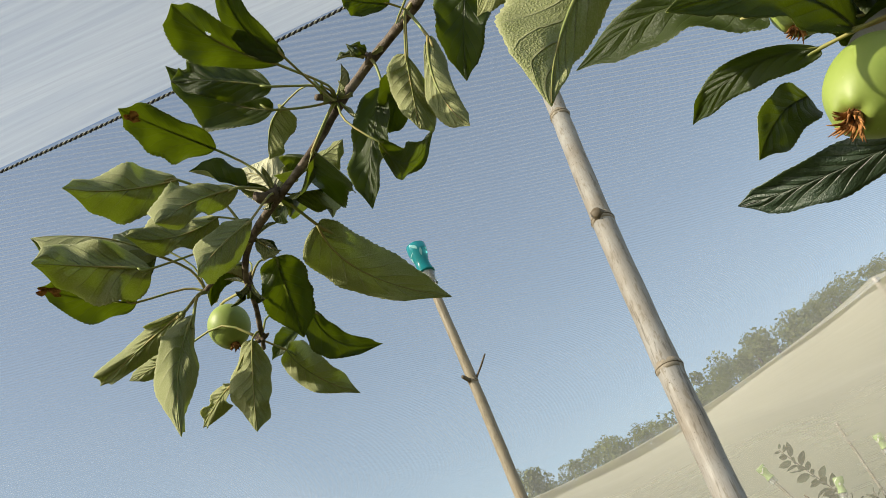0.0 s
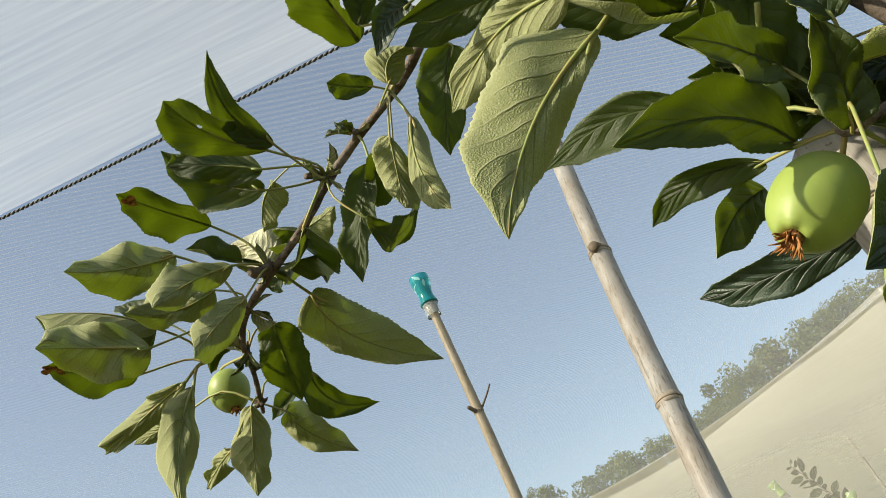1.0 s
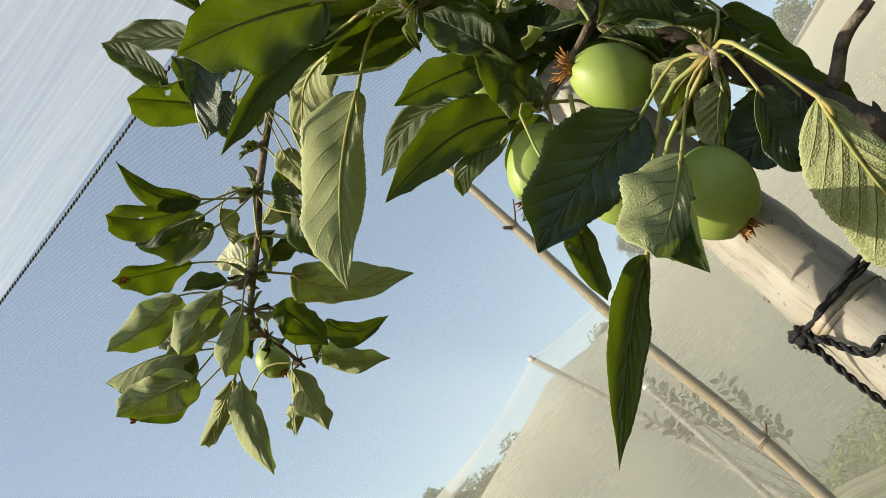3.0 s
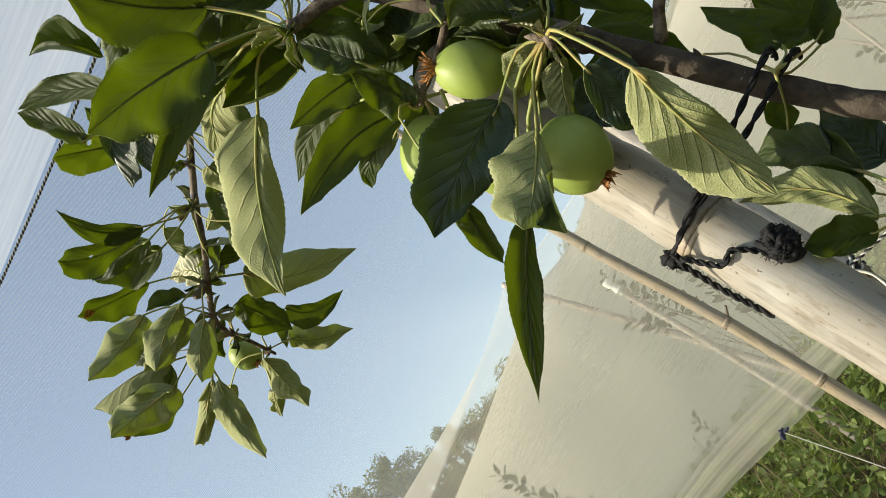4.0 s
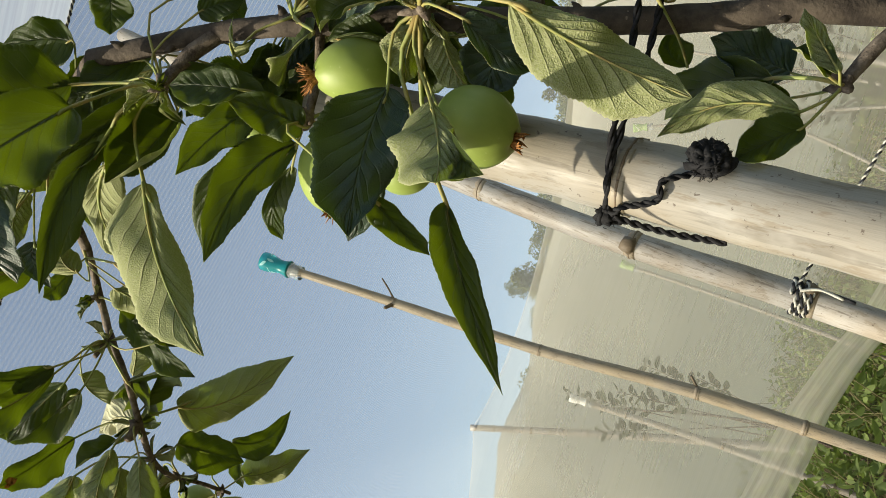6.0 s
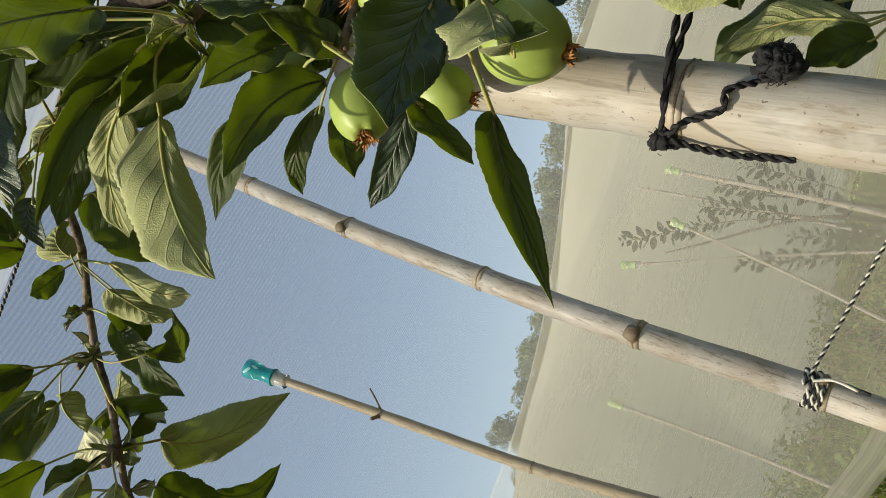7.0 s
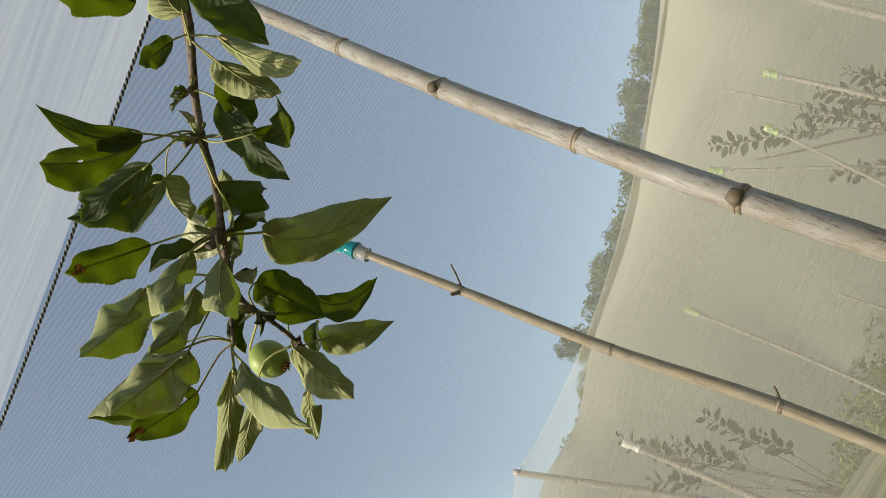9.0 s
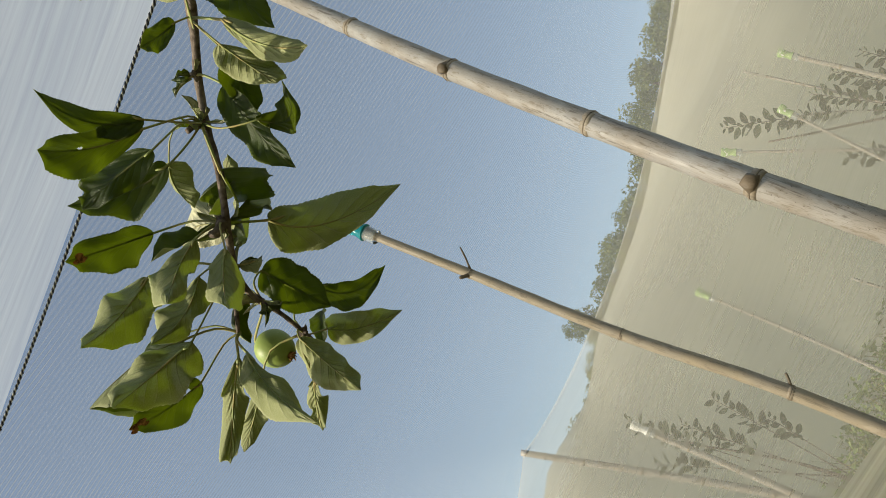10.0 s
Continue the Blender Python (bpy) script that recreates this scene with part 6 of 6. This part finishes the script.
def build_tie():
    tie = thing("tie_string", "black twisted string tying the limb to the bamboo stake", "string", "", (0.232, 0.31, 1.36))
    o = Vector(tie.location)

    def rel(*pts):
        return [Vector(p) - o for p in pts]

    def ring(z, r, a0, a1, n=12, dz=0.0):
        y = 0.253 + (z - 1.0) * 0.2
        return [(0.232 + r * math.sin(a0 + (a1 - a0) * k / (n - 1)), y - r * math.cos(a0 + (a1 - a0) * k / (n - 1)), z + dz * k / (n - 1)) for k in range(n)]
    for dx, dy, up in ((-0.001, 0.0, 0.0), (0.006, 0.004, -0.012)):
        bm = bmesh.new()
        twisted(bm, rel((0.345 + dx, 0.345, 1.392 + up), (0.338 + dx, 0.309 + dy, 1.395 + up), (0.292 + dx, 0.303 + dy, 1.389 + 0.7 * up), (0.248 + dx, 0.298 + dy * 0.3, 1.385 + 0.3 * up), (0.228, 0.3045, 1.382), (0.2065, 0.322, 1.379)), 0.0021, 2, 0.030)
        part("strand", bm, TWINE, tie)
    bm = bmesh.new()
    line = ring(1.376, 0.0262, -1.25, 0.55, 14, -0.046)
    line = [(x, y - 0.002 - 0.004 * math.sin(math.pi * k / 13), z + 0.006 * math.sin(k * 0.9) * math.sin(math.pi * k / 13)) for k, (x, y, z) in enumerate(line)]
    twisted(bm, rel(*line), 0.0019, 2, 0.013)
    part("strand", bm, TWINE, tie)
    bm = bmesh.new()
    twisted(bm, rel((0.206, 0.321, 1.377), (0.2055, 0.323, 1.358), (0.206, 0.321, 1.335), (0.2085, 0.316, 1.310)), 0.0020, 2, 0.014)
    part("loose_end", bm, TWINE, tie)
    for name, c, r, n in (("knot", (0.2055, 0.324, 1.378), 0.0062, 7), ("knot", (0.247, 0.2925, 1.331), 0.0095, 40)):
        rng = random.Random(n)
        for k in range(n):
            d1 = Vector((rng.gauss(0, 1), rng.gauss(0, 0.6), rng.gauss(0, 1.1))).normalized() * r
            d2 = Vector((rng.gauss(0, 1), rng.gauss(0, 0.6), rng.gauss(0, 1.1))).normalized() * r
            d3 = Vector((rng.gauss(0, 1), -abs(rng.gauss(0, 0.8)), rng.gauss(0, 1.1))).normalized() * r
            cc = Vector(c) - o
            d1, d2, d3 = (Vector((d.x * 0.9, d.y * 0.8, d.z * 1.15)) * rng.uniform(0.75, 1.25) for d in (d1, d2, d3))
            bm = tube(bmesh.new(), smooth_points([cc + d1, cc + d3 * 0.9, cc + d2, cc + d1.lerp(d3, 0.5)], 12), rng.uniform(0.0013, 0.0026), 6, 0.7, seed=k)
            part("turn", bm, TWINE, tie)
        bm = bmesh.new()
        bmesh.ops.create_icosphere(bm, subdivisions=3, radius=r * 0.85, matrix=Matrix.Translation(Vector(c) - o))
        part(name, bm, TWINE, tie, "frayed lump of black knotted string")
        bm = bmesh.new()
        for k in range(n * 5):
            d = Vector((rng.gauss(0, 1), rng.gauss(0, 0.8), rng.gauss(0, 1.1))).normalized()
            e = Vector((rng.gauss(0, 1), rng.gauss(0, 1), rng.gauss(0, 1))) * 0.0008
            q = Vector(c) - o + d * r * rng.uniform(0.9, 1.2)
            tube(bm, smooth_points([q, q + d * 0.0007 + e * 0.6, q + d * rng.uniform(0.0, 0.0012) + e * 1.6], 4), [0.0003, 0.00028, 0.00022, 0.0001], 4)
        part("fray", bm, TWINE, tie, "loose fibres")


def build_cord():
    cord = thing("guy_cord", "black and white twisted cord knotted round the leaning pole", "cord", "", (0.249, 1.478, 1.17))
    o = Vector(cord.location)
    for k, mat in enumerate((CORD_PALE, CORD_DARK)):
        bm = bmesh.new()
        n = 700
        a, b = Vector((0.255, 1.45, 1.178)) - o, Vector((1.6, 1.40, 0.905)) - o
        t = (b - a).normalized()
        u = t.orthogonal().normalized()
        w = t.cross(u)
        path = []
        for i in range(n):
            s = i / (n - 1)
            ang = 2 * math.pi * s * (b - a).length / 0.017 + k * math.pi
            path.append(a.lerp(b, s) + (u * math.cos(ang) + w * math.sin(ang)) * 0.0017 + Vector((0, 0, -0.015 * math.sin(math.pi * s))))
        tube(bm, path, 0.0019, 5)
        part("strand", bm, mat, cord)
        bm = bmesh.new()
        path = []
        for i in range(160):
            s = i / 159
            ang = s * 2 * math.pi * 3.2
            r = 0.0305 + 0.002 * math.cos(s * 150 + k * math.pi)
            path.append(Vector((r * math.sin(ang), -r * math.cos(ang) - 0.003, 0.012 - 0.034 * s + 0.003 * math.sin(s * 150 + k * math.pi))))
        tube(bm, path, 0.0026, 5)
        part("wrap", bm, mat, cord)
        bm = bmesh.new()
        tube(bm, smooth_points([(0.01, -0.033, 0.0), (0.02, -0.037 + 0.004 * k, -0.03), (0.015, -0.036, -0.07 - 0.02 * k)], 12), 0.0027, 6, 0.3)
        part("loose_end", bm, mat, cord)


build_tie()
build_cord()


def build_hem_tie():
    """Dark knot on the net's hem and the thin string that runs down from it."""
    tie = thing("hem_string", "dark blue knot and thin pale string holding the net's hem", "string", "", (-0.561, 4.31, 0.713))
    rng = random.Random(5)
    for k in range(7):
        a, b, c = (Vector((rng.gauss(0, 0.012), rng.gauss(0, 0.006), rng.gauss(0, 0.012))) for _ in range(3))
        part("turn", tube(bmesh.new(), smooth_points([a, b, c, a * 0.3], 10), 0.006, 6, 0.4, seed=k), KNOT_BLUE, tie)
    part("cord", tube(bmesh.new(), smooth_points([(0, 0, 0), (0.06, -0.05, -0.19), (0.13, -0.11, -0.41), (0.22, -0.2, -0.70)], 24), 0.0028, 6), CORD_PALE, tie, "thin pale string")


KNOT_BLUE = fibre_material("blue_cloth", (0.03, 0.035, 0.07), (0.08, 0.085, 0.13), 120.0)
build_hem_tie()


def build_bracts():
    """Small curled young leaves and dry bracts at the spurs, and bud nubs along the limb."""
    for j, k in enumerate((1, 2, 3, 4, 5, 8, 9)):
        rng = random.Random(60 + k)
        s = SPURS[k]
        for i in range(6):
            d = Vector((rng.gauss(0, 1), rng.gauss(0, 1) - 0.4, rng.gauss(0, 0.8))).normalized()
            n = d.orthogonal().normalized()
            n = Quaternion(d, rng.uniform(0, 6.28)) @ n
            long = rng.uniform(0.012, 0.028)
            b = s + d * 0.004
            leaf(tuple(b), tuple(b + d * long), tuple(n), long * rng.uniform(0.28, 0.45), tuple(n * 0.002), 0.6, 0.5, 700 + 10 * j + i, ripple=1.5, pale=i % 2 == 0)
    for i, (x, y, z) in enumerate(((0.337, 0.331, 1.345), (0.315, 0.325, 1.425), (0.298, 0.316, 1.49), (0.268, 0.312, 1.61), (0.243, 0.32, 1.69), (0.228, 0.324, 1.73), (0.345, 0.33, 1.315))):
        rng = random.Random(90 + i)
        d = Vector((rng.gauss(0, 1), -abs(rng.gauss(0, 1)), rng.uniform(0, 0.8))).normalized()
        c = Vector((x, y, z)) - ORIGIN
        r = rng.uniform(0.0022, 0.0036)
        pts = smooth_points([c + d * 0.005, c + d * 0.0095, c + d * 0.0125 + Vector((0, 0, 0.002))], 6)
        part("bud", tube(bmesh.new(), pts, [r * 1.3, r * 1.2, r, r * 0.8, r * 0.5, r * 0.15], 7, 0.3, seed=i), BARK, tree, "knobbly bud on the limb")


build_bracts()
